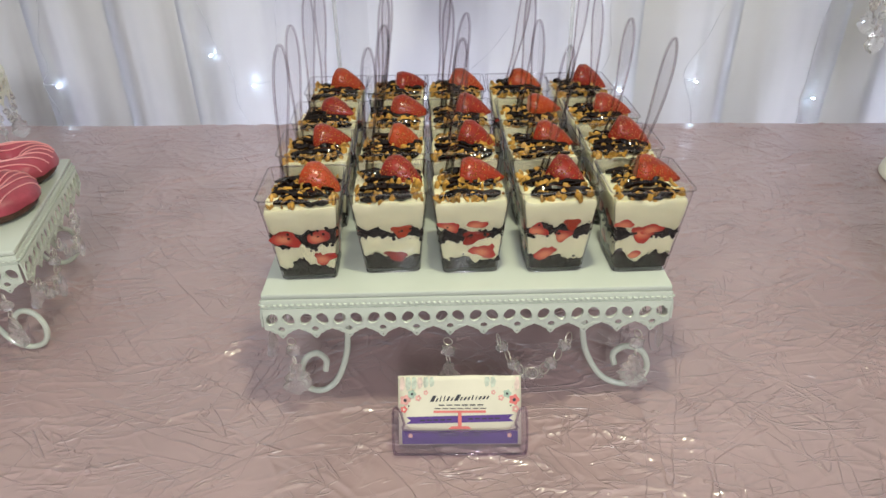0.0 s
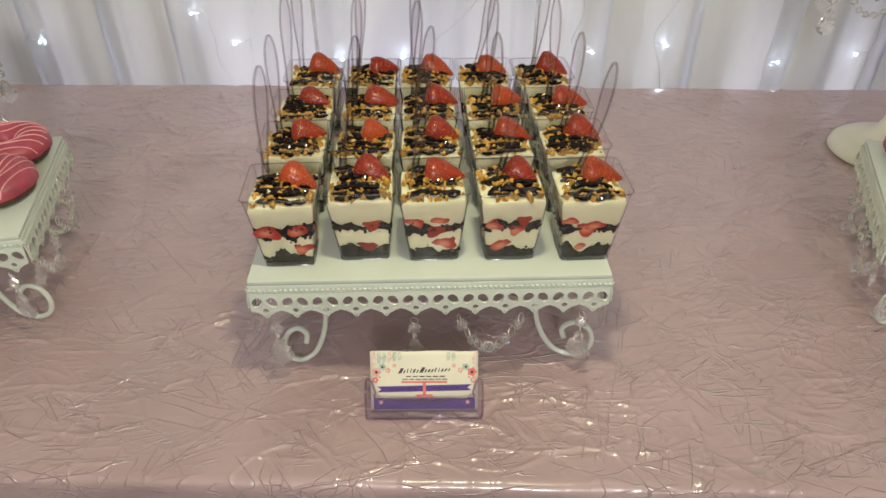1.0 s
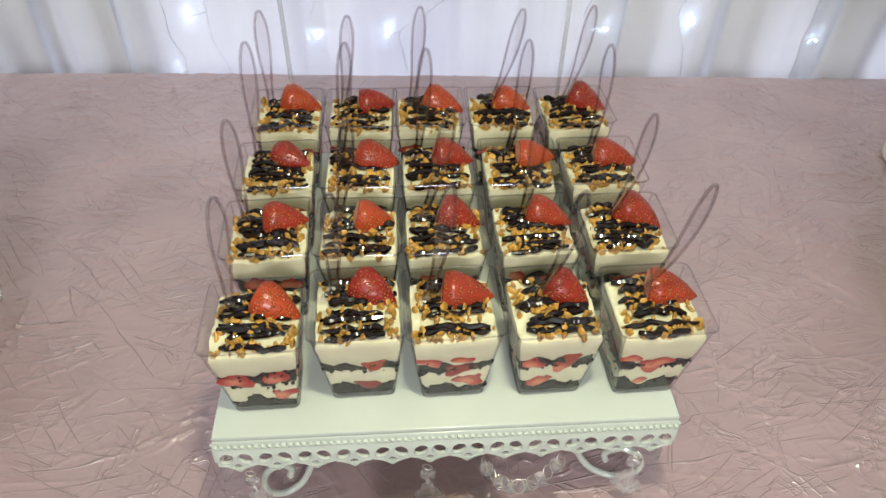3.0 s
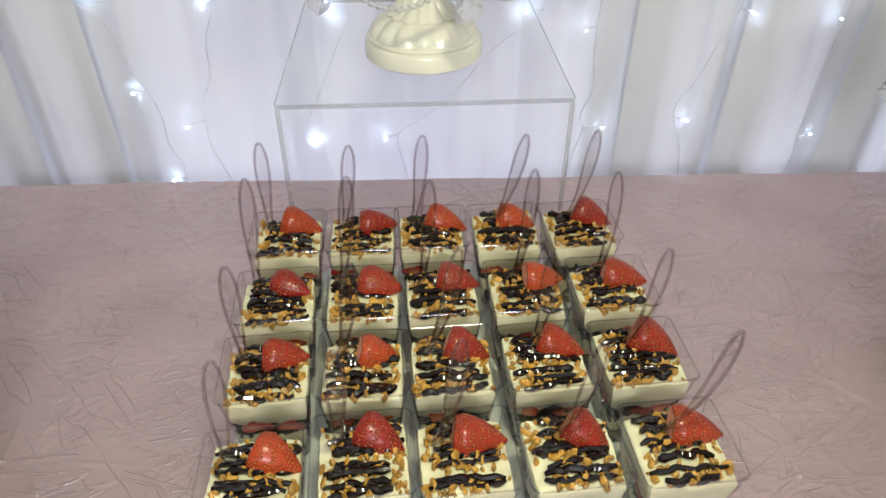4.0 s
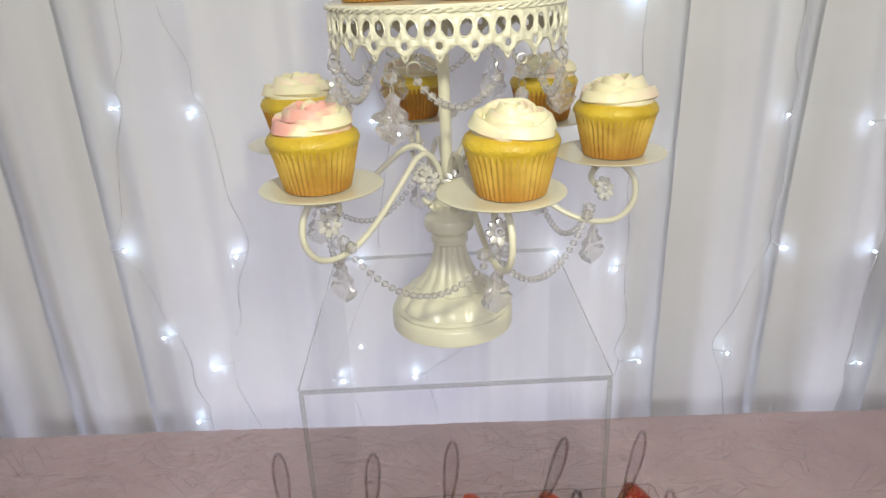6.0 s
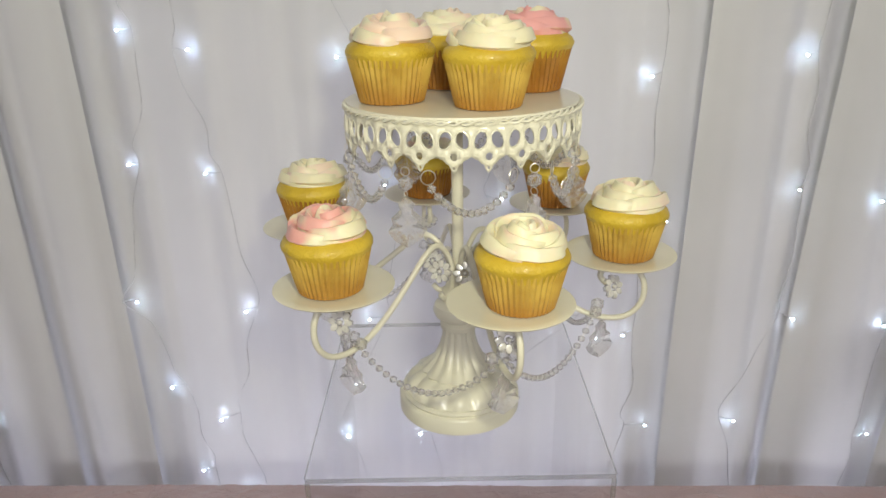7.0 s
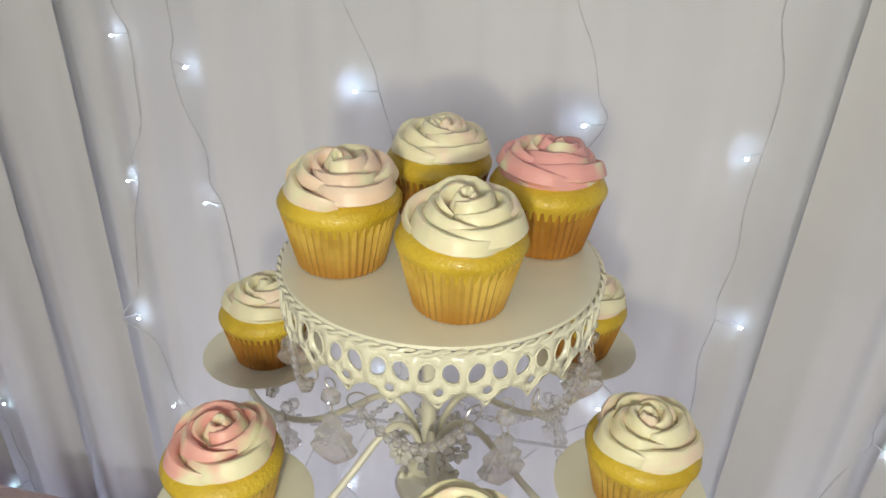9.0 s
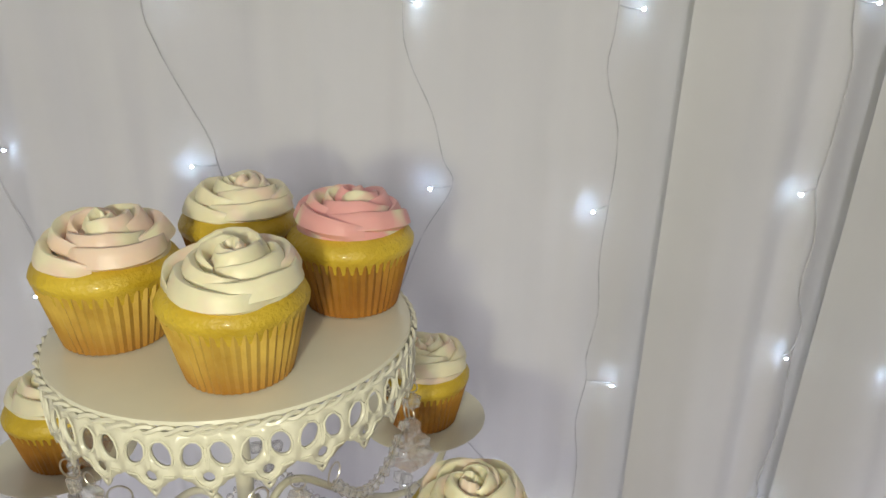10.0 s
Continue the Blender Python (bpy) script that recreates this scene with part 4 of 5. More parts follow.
    berry.matrix_basis = pose(bx, by, surface(bx, by) + 0.0030, 30 + rnd.uniform(-14, 16), rnd.uniform(0, 20), rnd.uniform(-42, 6))
    return root


CUP_MESH = cup_shell()
EDGE_MESH = bmesh.new()
add_tube(EDGE_MESH, rounded_square(CUP_TOP + 0.0008, 0.005, CUP_H - 0.0004, 5), 0.0007, 5, closed=True)
add_tube(EDGE_MESH, rounded_square(CUP_BASE - 0.0004, 0.0042, 0.0012, 5), 0.0006, 5, closed=True)
for sx in (-1, 1):
    for sy in (-1, 1):
        add_tube(EDGE_MESH, [(sx * (cup_half(z) - 0.0015), sy * (cup_half(z) - 0.0015), z) for z in (0.002, 0.03, CUP_H - 0.001)], 0.0005, 5)
COLUMNS = (-0.0955, -0.0352, 0.0215, 0.0830, 0.1445)
ROW_Y = (0.4605, 0.5335, 0.6030, 0.6795)
FRONT_SHIFT = (-0.001, 0.005, 0.002, 0.0, -0.003)
BACK_SHIFT = (0.003, 0.001, 0.0, -0.002, -0.004)
CUPS = []
rnd = random.Random(5)
for r, y in enumerate(ROW_Y):
    for c, x in enumerate(COLUMNS):
        shift = FRONT_SHIFT[c] if r == 0 else BACK_SHIFT[c]
        px = x + (-0.0015 if r == 3 else 0.0) * (c - 1)
        CUPS.append(((px, y + shift), r, c))
        dessert_cup((px, y + shift, STAND_Z), rnd.uniform(-2.0, 2.0), 100 + 7 * r + 31 * c)


# ---- spoons ----
def spoon(bowl, tip):
    """Small clear spoon, its bowl sunk in the cream, its long oval handle up."""
    bowl, tip = Vector(bowl), Vector(tip)
    root = empty("dessert_spoon", bowl)
    tagged(root, "small clear plastic spoon standing in a dessert cup", "spoon", group="spoons in the cups")
    axis = (tip - bowl)
    length = axis.length
    z = axis.normalized()
    xdir = Vector((1, 0.15, 0))
    xdir = (xdir - z * xdir.dot(z)).normalized()
    ydir = z.cross(xdir)
    m = Matrix((xdir, ydir, z)).transposed().to_4x4()
    widths = [(0.0, 0.0022), (0.10, 0.0022), (0.22, 0.0021), (0.38, 0.0026), (0.52, 0.0035), (0.68, 0.0044), (0.82, 0.0045), (0.92, 0.0036), (0.98, 0.0020), (1.0, 0.0008)]
    bm = bmesh.new()
    loops = []
    for f, w in widths:
        th = 0.0011
        bend = -0.010 * math.sin(math.pi * f) * 0.6
        dish = 0.35 * th * (w / 0.0045)
        ring = [(-w, -th), (-w * 0.72, -th * 0.25 - dish), (w * 0.72, -th * 0.25 - dish), (w, -th), (w, th), (w * 0.72, th * 0.25), (-w * 0.72, th * 0.25), (-w, th)]
        loops.append([(a, b + bend, f * length) for a, b in ring])
    add_loops(bm, loops, cap_start=True, cap_end=True)
    part("handle", bm, M_SPOON, root).matrix_basis = m
    bm = bmesh.new()
    side = [Vector((w, -0.006 * math.sin(math.pi * f), f * length)) for f, w in widths]
    outline = smooth_path(side + [Vector((-p.x, p.y, p.z)) for p in side[::-1]], 3)
    add_tube(bm, outline, 0.0010, 6)
    part("handle_rim", bm, M_SPOON_RIM, root, "thicker clear edge").matrix_basis = m
    bm = bmesh.new()
    loops = []
    for k in range(9):
        f = k / 8
        w = 0.0095 * math.sin(math.pi * (0.08 + 0.86 * f)) ** 0.7
        deep = 0.0034 * math.sin(math.pi * f)
        ring = []
        for q in range(9):
            u = -1 + 2 * q / 8
            ring.append((u * w, 0.002 - deep * (1 - u * u) - 0.002 * f, 0.004 - 0.026 * f))
        loops.append(ring)
    add_loops(bm, loops, close=False)
    thicken(part("spoon_bowl", bm, M_SPOON, root), 0.0009).matrix_basis = m
    return root


TIP_SIDE = {0: (0.000, -0.007, -0.0045, 0.001, 0.003), 1: (-0.006, 0.0, 0.0015, -0.009, -0.006), 2: (-0.0045, -0.003, -0.0085, -0.004, -0.0125), 3: (-0.0035, -0.003, -0.008, 0.003, -0.008)}
TIP_Y = (-0.015, -0.018, -0.010, -0.037)
for (cx, cy), r, c in CUPS:
    lean = TIP_SIDE[r][c]
    up = rnd.uniform(-0.004, 0.004)
    spoon((cx - 0.0145 + (0.006 if c > 2 else 0.0), cy + 0.010, STAND_Z + 0.064), (cx + lean, cy + TIP_Y[r], 0.276 + up))

# ---- card holder ----
def card_holder():
    root = empty("card_holder", (0.0105, 0.3735, 0.0018), -2.0)
    tagged(root, "clear acrylic card holder standing on the cloth before the stand", "card holder")
    tilt = Matrix.Rotation(radians(-27), 4, "X")
    bm = bmesh.new()
    add_box(bm, (0.096, 0.0015, 0.046), (0, 0.0115, 0.0235), 0.0006, None)
    bmesh.ops.transform(bm, matrix=Matrix.Translation((0, 0.006, 0)) @ tilt, verts=bm.verts[:])
    part("back_panel", bm, M_ACRYLIC, root)
    # front lip with a dip in its middle
    bm = bmesh.new()
    hi, lo = 0.0345, 0.0175
    top = [(-0.048, hi - 0.004), (-0.0455, hi), (-0.0425, hi - 0.003), (-0.0400, lo + 0.006), (-0.0345, lo), (0.0345, lo), (0.0400, lo + 0.006), (0.0425, hi - 0.003), (0.0455, hi), (0.048, hi - 0.004)]
    out = [(-0.0475, 0.004), *top, (0.0475, 0.004), (0.0460, 0.0012), (0.0430, 0.0), (-0.0430, 0.0), (-0.0460, 0.0012)]
    front = [bm.verts.new((x, -0.0008, z)) for x, z in out]
    bm.faces.new(front)
    ext = bmesh.ops.extrude_face_region(bm, geom=bm.faces[:])
    bmesh.ops.translate(bm, vec=(0, 0.0016, 0), verts=[v for v in ext["geom"] if isinstance(v, bmesh.types.BMVert)])
    bmesh.ops.transform(bm, matrix=Matrix.Translation((0, -0.004, 0)) @ tilt, verts=bm.verts[:])
    part("front_lip", bm, M_HOLDER, root)
    bm = bmesh.new()
    add_box(bm, (0.088, 0.028, 0.0020), (0, 0.009, 0.0), 0.0006)
    part("foot", bm, M_ACRYLIC, root)
    bm = bmesh.new()
    edge = smooth_path([(x, -0.0008, z) for x, z in ([(0.0, 0.0004), (-0.0430, 0.0004), (-0.0465, 0.0016), (-0.048, 0.006)] + top + [(0.048, 0.006), (0.0465, 0.0016), (0.0430, 0.0004), (0.0, 0.0004)])], 4)
    add_tube(bm, edge, 0.0010, 6)
    bmesh.ops.transform(bm, matrix=Matrix.Translation((0, -0.004, 0)) @ tilt, verts=bm.verts[:])
    part("lip_edge", bm, M_HOLDER_EDGE, root, "rounded lavender-tinged acrylic edge")

    card = empty("business_card", (0.0105, 0.3735, 0.0018), -2.0)
    tagged(card, "white business card with flowers, purple ribbon and coral cake stand print", "card")
    m = Matrix.Translation((0, 0.0035, 0.0025)) @ tilt
    bm = bmesh.new()
    nx = 12
    loops = []
    for z in (0.0, 0.02, 0.04, 0.047, 0.0508):
        loops.append([(-0.0445 + 0.089 * k / nx, 0.0012 * math.sin(4 * math.pi * k / nx) * max(0, (z - 0.03) / 0.02), z) for k in range(nx + 1)])
    add_loops(bm, loops, close=False)
    body = part("card_sheet", bm, M_CARD, card)
    body.matrix_basis = m
    thicken(body, 0.0004)

    def print_shape(name, pts, material, lift=0.0006):
        bm = bmesh.new()
        bm.faces.new([bm.verts.new((x, -lift, z)) for x, z in pts])
        ext = bmesh.ops.extrude_face_region(bm, geom=bm.faces[:])
        bmesh.ops.translate(bm, vec=(0, -0.00008, 0), verts=[v for v in ext["geom"] if isinstance(v, bmesh.types.BMVert)])
        part(name, bm, material, card, smooth=False).matrix_basis = m

    def bar(name, x, z, w, h, material, lift=0.0006):
        print_shape(name, [(x - w / 2, z - h / 2), (x + w / 2, z - h / 2), (x + w / 2, z + h / 2), (x - w / 2, z + h / 2)], material, lift)

    bar("purple_foot", 0, 0.0055, 0.084, 0.0100, M_PURPLE)
    print_shape("purple_ribbon", [(-0.039, 0.0155), (0.039, 0.0170), (0.0355, 0.0195), (0.039, 0.0222), (-0.039, 0.0205), (-0.0355, 0.018)], M_PURPLE)
    bar("cake_stand_plate", 0.0, 0.0243, 0.038, 0.0016, M_CORAL)
    bar("cake_stand_stem", 0.0, 0.0185, 0.0026, 0.0110, M_CORAL, 0.0008)
    print_shape("cake_stand_foot", [(-0.0085, 0.0115), (0.0085, 0.0115), (0.006, 0.0135), (-0.006, 0.0135)], M_CORAL, 0.0008)
    # lines of print, as bars
    for k, (w, h) in enumerate(((0.0044, 0.0040), (0.0021, 0.0022), (0.0013, 0.0036), (0.0013, 0.0036), (0.0026, 0.0030), (0.0020, 0.0022), (0.0046, 0.0040), (0.0020, 0.0022), (0.0023, 0.0022), (0.0022, 0.0022), (0.0015, 0.0032), (0.0010, 0.0026), (0.0023, 0.0022), (0.0024, 0.0022), (0.0019, 0.0022))):
        x, z = -0.0195 + 0.00275 * k + (0.0012 if k > 5 else 0.0), 0.0318 + 0.00012 * k
        print_shape("title_bar", [(x - w * 0.50, z), (x + w * 0.12, z), (x + w * 0.50 + 0.0006, z + h * 1.1), (x - w * 0.06 + 0.0006, z + h * 1.1)], M_INK)
    for k in range(6):
        bar("print_bar", -0.013 + k * 0.0056, 0.0292, 0.0042, 0.0008, M_INK)
    for k in range(7):
        bar("print_bar", -0.016 + k * 0.0055, 0.0267, 0.0043, 0.0006, M_INK)
    for k in range(5):
        bar("print_bar", -0.027 + k * 0.0048, 0.0181 + 0.0001 * k, 0.0036, 0.0010, M_INK, 0.0008)
        bar("print_bar", 0.008 + k * 0.0048, 0.0190 + 0.0001 * k, 0.0036, 0.0010, M_INK, 0.0008)
    for k in range(4):
        bar("print_bar", -0.012 + k * 0.008, 0.0088, 0.0064, 0.0008, M_INK, 0.0008)
        bar("print_bar", -0.012 + k * 0.008, 0.0070, 0.0064, 0.0008, M_INK, 0.0008)

    def bloom(x, z, r, material, core):
        pts = [(x + r * (1 + 0.16 * math.cos(5 * a)) * math.cos(a), z + r * (1 + 0.16 * math.cos(5 * a)) * math.sin(a)) for a in (2 * math.pi * k / 25 for k in range(25))]
        print_shape("printed_flower", pts, material, 0.0007)
        print_shape("flower_core", [(x + 0.35 * r * math.cos(a), z + 0.35 * r * math.sin(a)) for a in (2 * math.pi * k / 9 for k in range(9))], core, 0.0009)

    for s in (-1, 1):
        bloom(s * 0.0395, 0.0330, 0.0036, M_BLUSH if s < 0 else M_CORAL, M_INK)
        bloom(s * 0.0345, 0.0375, 0.0028, M_MINT, M_INK)
        bloom(s * 0.0405, 0.0262, 0.0024, M_CORAL if s < 0 else M_BLUSH, M_CARD)
        bloom(s * 0.0370, 0.0288, 0.0018, M_CARD, M_INK)
        bloom(s * 0.0300, 0.0345, 0.0021, M_BLUSH, M_CARD)
        bloom(s * 0.0245, 0.0385, 0.0016, M_BLUSH, M_CARD)
        for k in range(6):
            x = s * (0.0415 - 0.0043 * k)
            low = 0.0395 + 0.0006 * k
            print_shape("printed_leaf", [(x - 0.0010, low), (x + 0.0012, low + 0.0012), (x + 0.0021, low + 0.0050), (x + 0.0012, 0.0500), (x - 0.0014, 0.0497), (x - 0.0019, low + 0.0040)], M_LEAF if k % 3 else M_PETAL_WASH)
    for s in (-1, 1):
        bloom(s * 0.036, 0.0068, 0.0016, M_BLUSH, M_CARD)


card_holder()

# ---- acrylic riser ----
def riser():
    w, dpt, h, t = 0.246, 0.262, 0.2545, 0.0048
    root = empty("acrylic_riser", (0.0265, 0.7465 + dpt / 2, 0.001), -2.0)
    tagged(root, "clear acrylic riser standing on the table behind the cups", "riser")
    bm = bmesh.new()
    add_box(bm, (w, dpt, t), (0, 0, h - t / 2), 0.0008)
    part("top_panel", bm, M_ACRYLIC, root)
    for sx in (-1, 1):
        bm = bmesh.new()
        add_box(bm, (t, dpt, h - t), (sx * (w / 2 - t / 2), 0, (h - t) / 2), 0.0006)
        part("side_panel", bm, M_ACRYLIC, root)
    # the cut front and back edges show as a pale strip
    for sy in (-1, 1):
        bm = bmesh.new()
        y = sy * (dpt / 2 + 0.0006)
        add_box(bm, (w - 0.002, 0.001, t * 0.86), (0, y, h - t / 2), 0.0003)
        for sx in (-1, 1) if sy < 0 else ():
            add_box(bm, (t * 0.86, 0.001, h - t), (sx * (w / 2 - t / 2), y, (h - t) / 2), 0.0003)
        part("cut_edge", bm, M_EDGE, root, "polished cut acrylic edge")
    for sx in (-1, 1):
        bm = bmesh.new()
        add_tube(bm, [(sx * (w / 2 - 0.0005), -dpt / 2, h - 0.0005), (sx * (w / 2 - 0.0005), dpt / 2, h - 0.0005)], 0.0007, 5)
        part("side_edge", bm, M_EDGE, root)
    return 0.001 + h


RISER_TOP = riser()


# ---- cupcakes ----
def cupcake(at, rz, tint, seed, scale=1.0, lean=0.0, shaded_brown=False):
    rnd = random.Random(seed)
    root = empty("cupcake", at, rz)
    root.scale = (scale, scale, scale * 0.88)
    words = {0: "cream", 1: "pale blush", 2: "pink", 3: "pink streaked cream"}[tint]
    tagged(root, f"yellow cupcake in {'shaded_brown' if shaded_brown else 'golden'} paper case with {words} buttercream rose", "cupcake", group="cupcakes on the tiered stand")
    pleats = 44
    bm = bmesh.new()
    prof = [(0.0225, 0.0), (0.0238, 0.0006), (0.0262, 0.012), (0.0288, 0.026), (0.0308, 0.0365), (0.0300, 0.0365), (0.0280, 0.026)]
    add_lathe(bm, prof, pleats * 4, wave=lambda a, z: 1 + (0.012 + 0.018 * z / 0.036) * math.cos(pleats * a))
    part("paper_case", bm, M_PAPER_SHADED_BROWN if shaded_brown else M_PAPER, root, "pleated baking paper case")
    bm = bmesh.new()
    crown = [(0.0, 0.030), (0.0292, 0.030), (0.0306, 0.0350), (0.0326, 0.0385), (0.0330, 0.0415), (0.0312, 0.0455), (0.0270, 0.0490), (0.018, 0.0515), (0.0, 0.0525)]
    add_lathe(bm, crown, 56, wave=lambda a, z: 1 + (0.02 * noise.noise((math.cos(a) * 1.5 + seed, math.sin(a) * 1.5, z * 60)) + 0.01 * noise.noise((math.cos(a) * 6 + seed, math.sin(a) * 6, z * 200))) * (z > 0.031))
    part("sponge", bm, M_SPONGE, root, "golden yellow baked sponge")
    tone = (M_ROSE_CREAM, M_ROSE_BLUSH, M_ROSE_PINK, M_ROSE_STREAK)[tint]
    bm = bmesh.new()
    add_lathe(bm, [(0.0275, -0.002), (0.0285, 0.001), (0.0270, 0.0055), (0.0220, 0.0095), (0.0140, 0.0135), (0.006, 0.0160), (0.0, 0.0165)], 40)
    rose = part("buttercream_rose", bm, tone, root, f"piped {words} buttercream rose")
    for petal in rose_petals(seed):
        part("petal", petal, tone, rose)
    rose.matrix_basis = pose(0.001, -0.001, 0.0462, lean, rnd.uniform(-5, 5), rnd.uniform(0, 360)) @ Matrix.Diagonal((0.98, 0.98, 1.04, 1))
    return root


def rose_petals(seed):
    """A piped rose: broad overlapping petals round a low dome, each starting inside and ending outside its neighbour."""
    rnd = random.Random(seed)
    made = []
    rings = ((0.0030, 0.0235, 2, 230, 0.0014), (0.0085, 0.0232, 2, 215, 0.0034), (0.0150, 0.0205, 3, 185, 0.0046), (0.0220, 0.0150, 4, 165, 0.0050))
    for q, (radius, crest, count, span, drift) in enumerate(rings):
        ph = rnd.uniform(0, 2 * math.pi)
        for k in range(count):
            mid = ph + 2 * math.pi * k / count + rnd.uniform(-0.15, 0.15)
            arc = radians(span + rnd.uniform(-15, 15))
            tall = crest + rnd.uniform(-0.0010, 0.0010)
            foot = tall - (0.0082 if q else 0.0065)
            loops = []
            steps = 22
            for i in range(steps + 1):
                f = i / steps
                a = mid + arc * (f - 0.5)
                r = radius + drift * (2 * f - 1) + 0.0016 * noise.noise((f * 2.5 + seed, k, q)) + 0.0003 * q * math.sin(f * 9 + k) + (0.0007 * noise.noise((f * 11, k + 7 * q, seed)) if q > 1 else 0.0)
                grow = max(0.02, math.sin(math.pi * (0.02 + 0.96 * f))) ** 0.55
                top = foot + (tall - foot) * grow + 0.0014 * noise.noise((f * 4, k + seed, q + 3.0)) + 0.0006 * noise.noise((f * 13, k + seed, q + 9.0))
                lean = 0.0012 + 0.0009 * q
                g = 0.12 + 0.88 * max(0.0, (grow - 0.35) / 0.65)
                low = foot - 0.003 * (1 - g)
                prof = [(r - 0.0022 * g, low - 0.002), (r + (lean * 0.2 - 0.0012) * g, low + (top - low) * 0.6), (r + (lean * 0.7 - 0.0004) * g, top - 0.0003), (r + (0.0003 + lean) * g, top), (r + (0.0012 + lean) * g, top - 0.0007 * g),
                        (r + (0.0028 + lean) * g, low + (top - low) * 0.55), (r + (0.0050 + lean) * g, low - 0.0005), (r + 0.0040 * g, low - 0.004)]
                loops.append([(x * math.cos(a), x * math.sin(a), z) for x, z in prof])
            bm = bmesh.new()
            add_loops(bm, loops, cap_start=True, cap_end=True)
            made.append(bm)
    return made


# ---- tiered cupcake stand ----
TOWER = (0.0275, 0.851)
PLATE_Z, TOP_Z = 0.4165, 0.5335
ARMS = (-78.0, -20.5, 42.0, 100.0, 162.0, 225.0)
ARM_R = 0.1325


def crystal_flower(bm, metal, at, r, facing):
    at, facing = Vector(at), Vector(facing).normalized()
    u = Vector((0, 0, 1)).cross(facing).normalized()
    v = facing.cross(u)
    for k in range(8):
        a = 2 * math.pi * k / 8
        d = u * math.cos(a) + v * math.sin(a)
        side = facing.cross(d)
        p = at + d * r * 0.62
        vs = add_ball(bm, (0, 0, 0), 1.0, 1, (r * 0.40, r * 0.30, r * 0.22))
        m = Matrix((d, side, facing)).transposed().to_4x4()
        bmesh.ops.transform(bm, matrix=Matrix.Translation(p) @ m, verts=vs)
        vs = add_ball(metal, (0, 0, 0), 1.0, 1, (r * 0.36, r * 0.26, r * 0.10))
        bmesh.ops.transform(metal, matrix=Matrix.Translation(p + facing * r * 0.16) @ m, verts=vs)
    add_ball(metal, at + facing * r * 0.2, r * 0.22, 1)


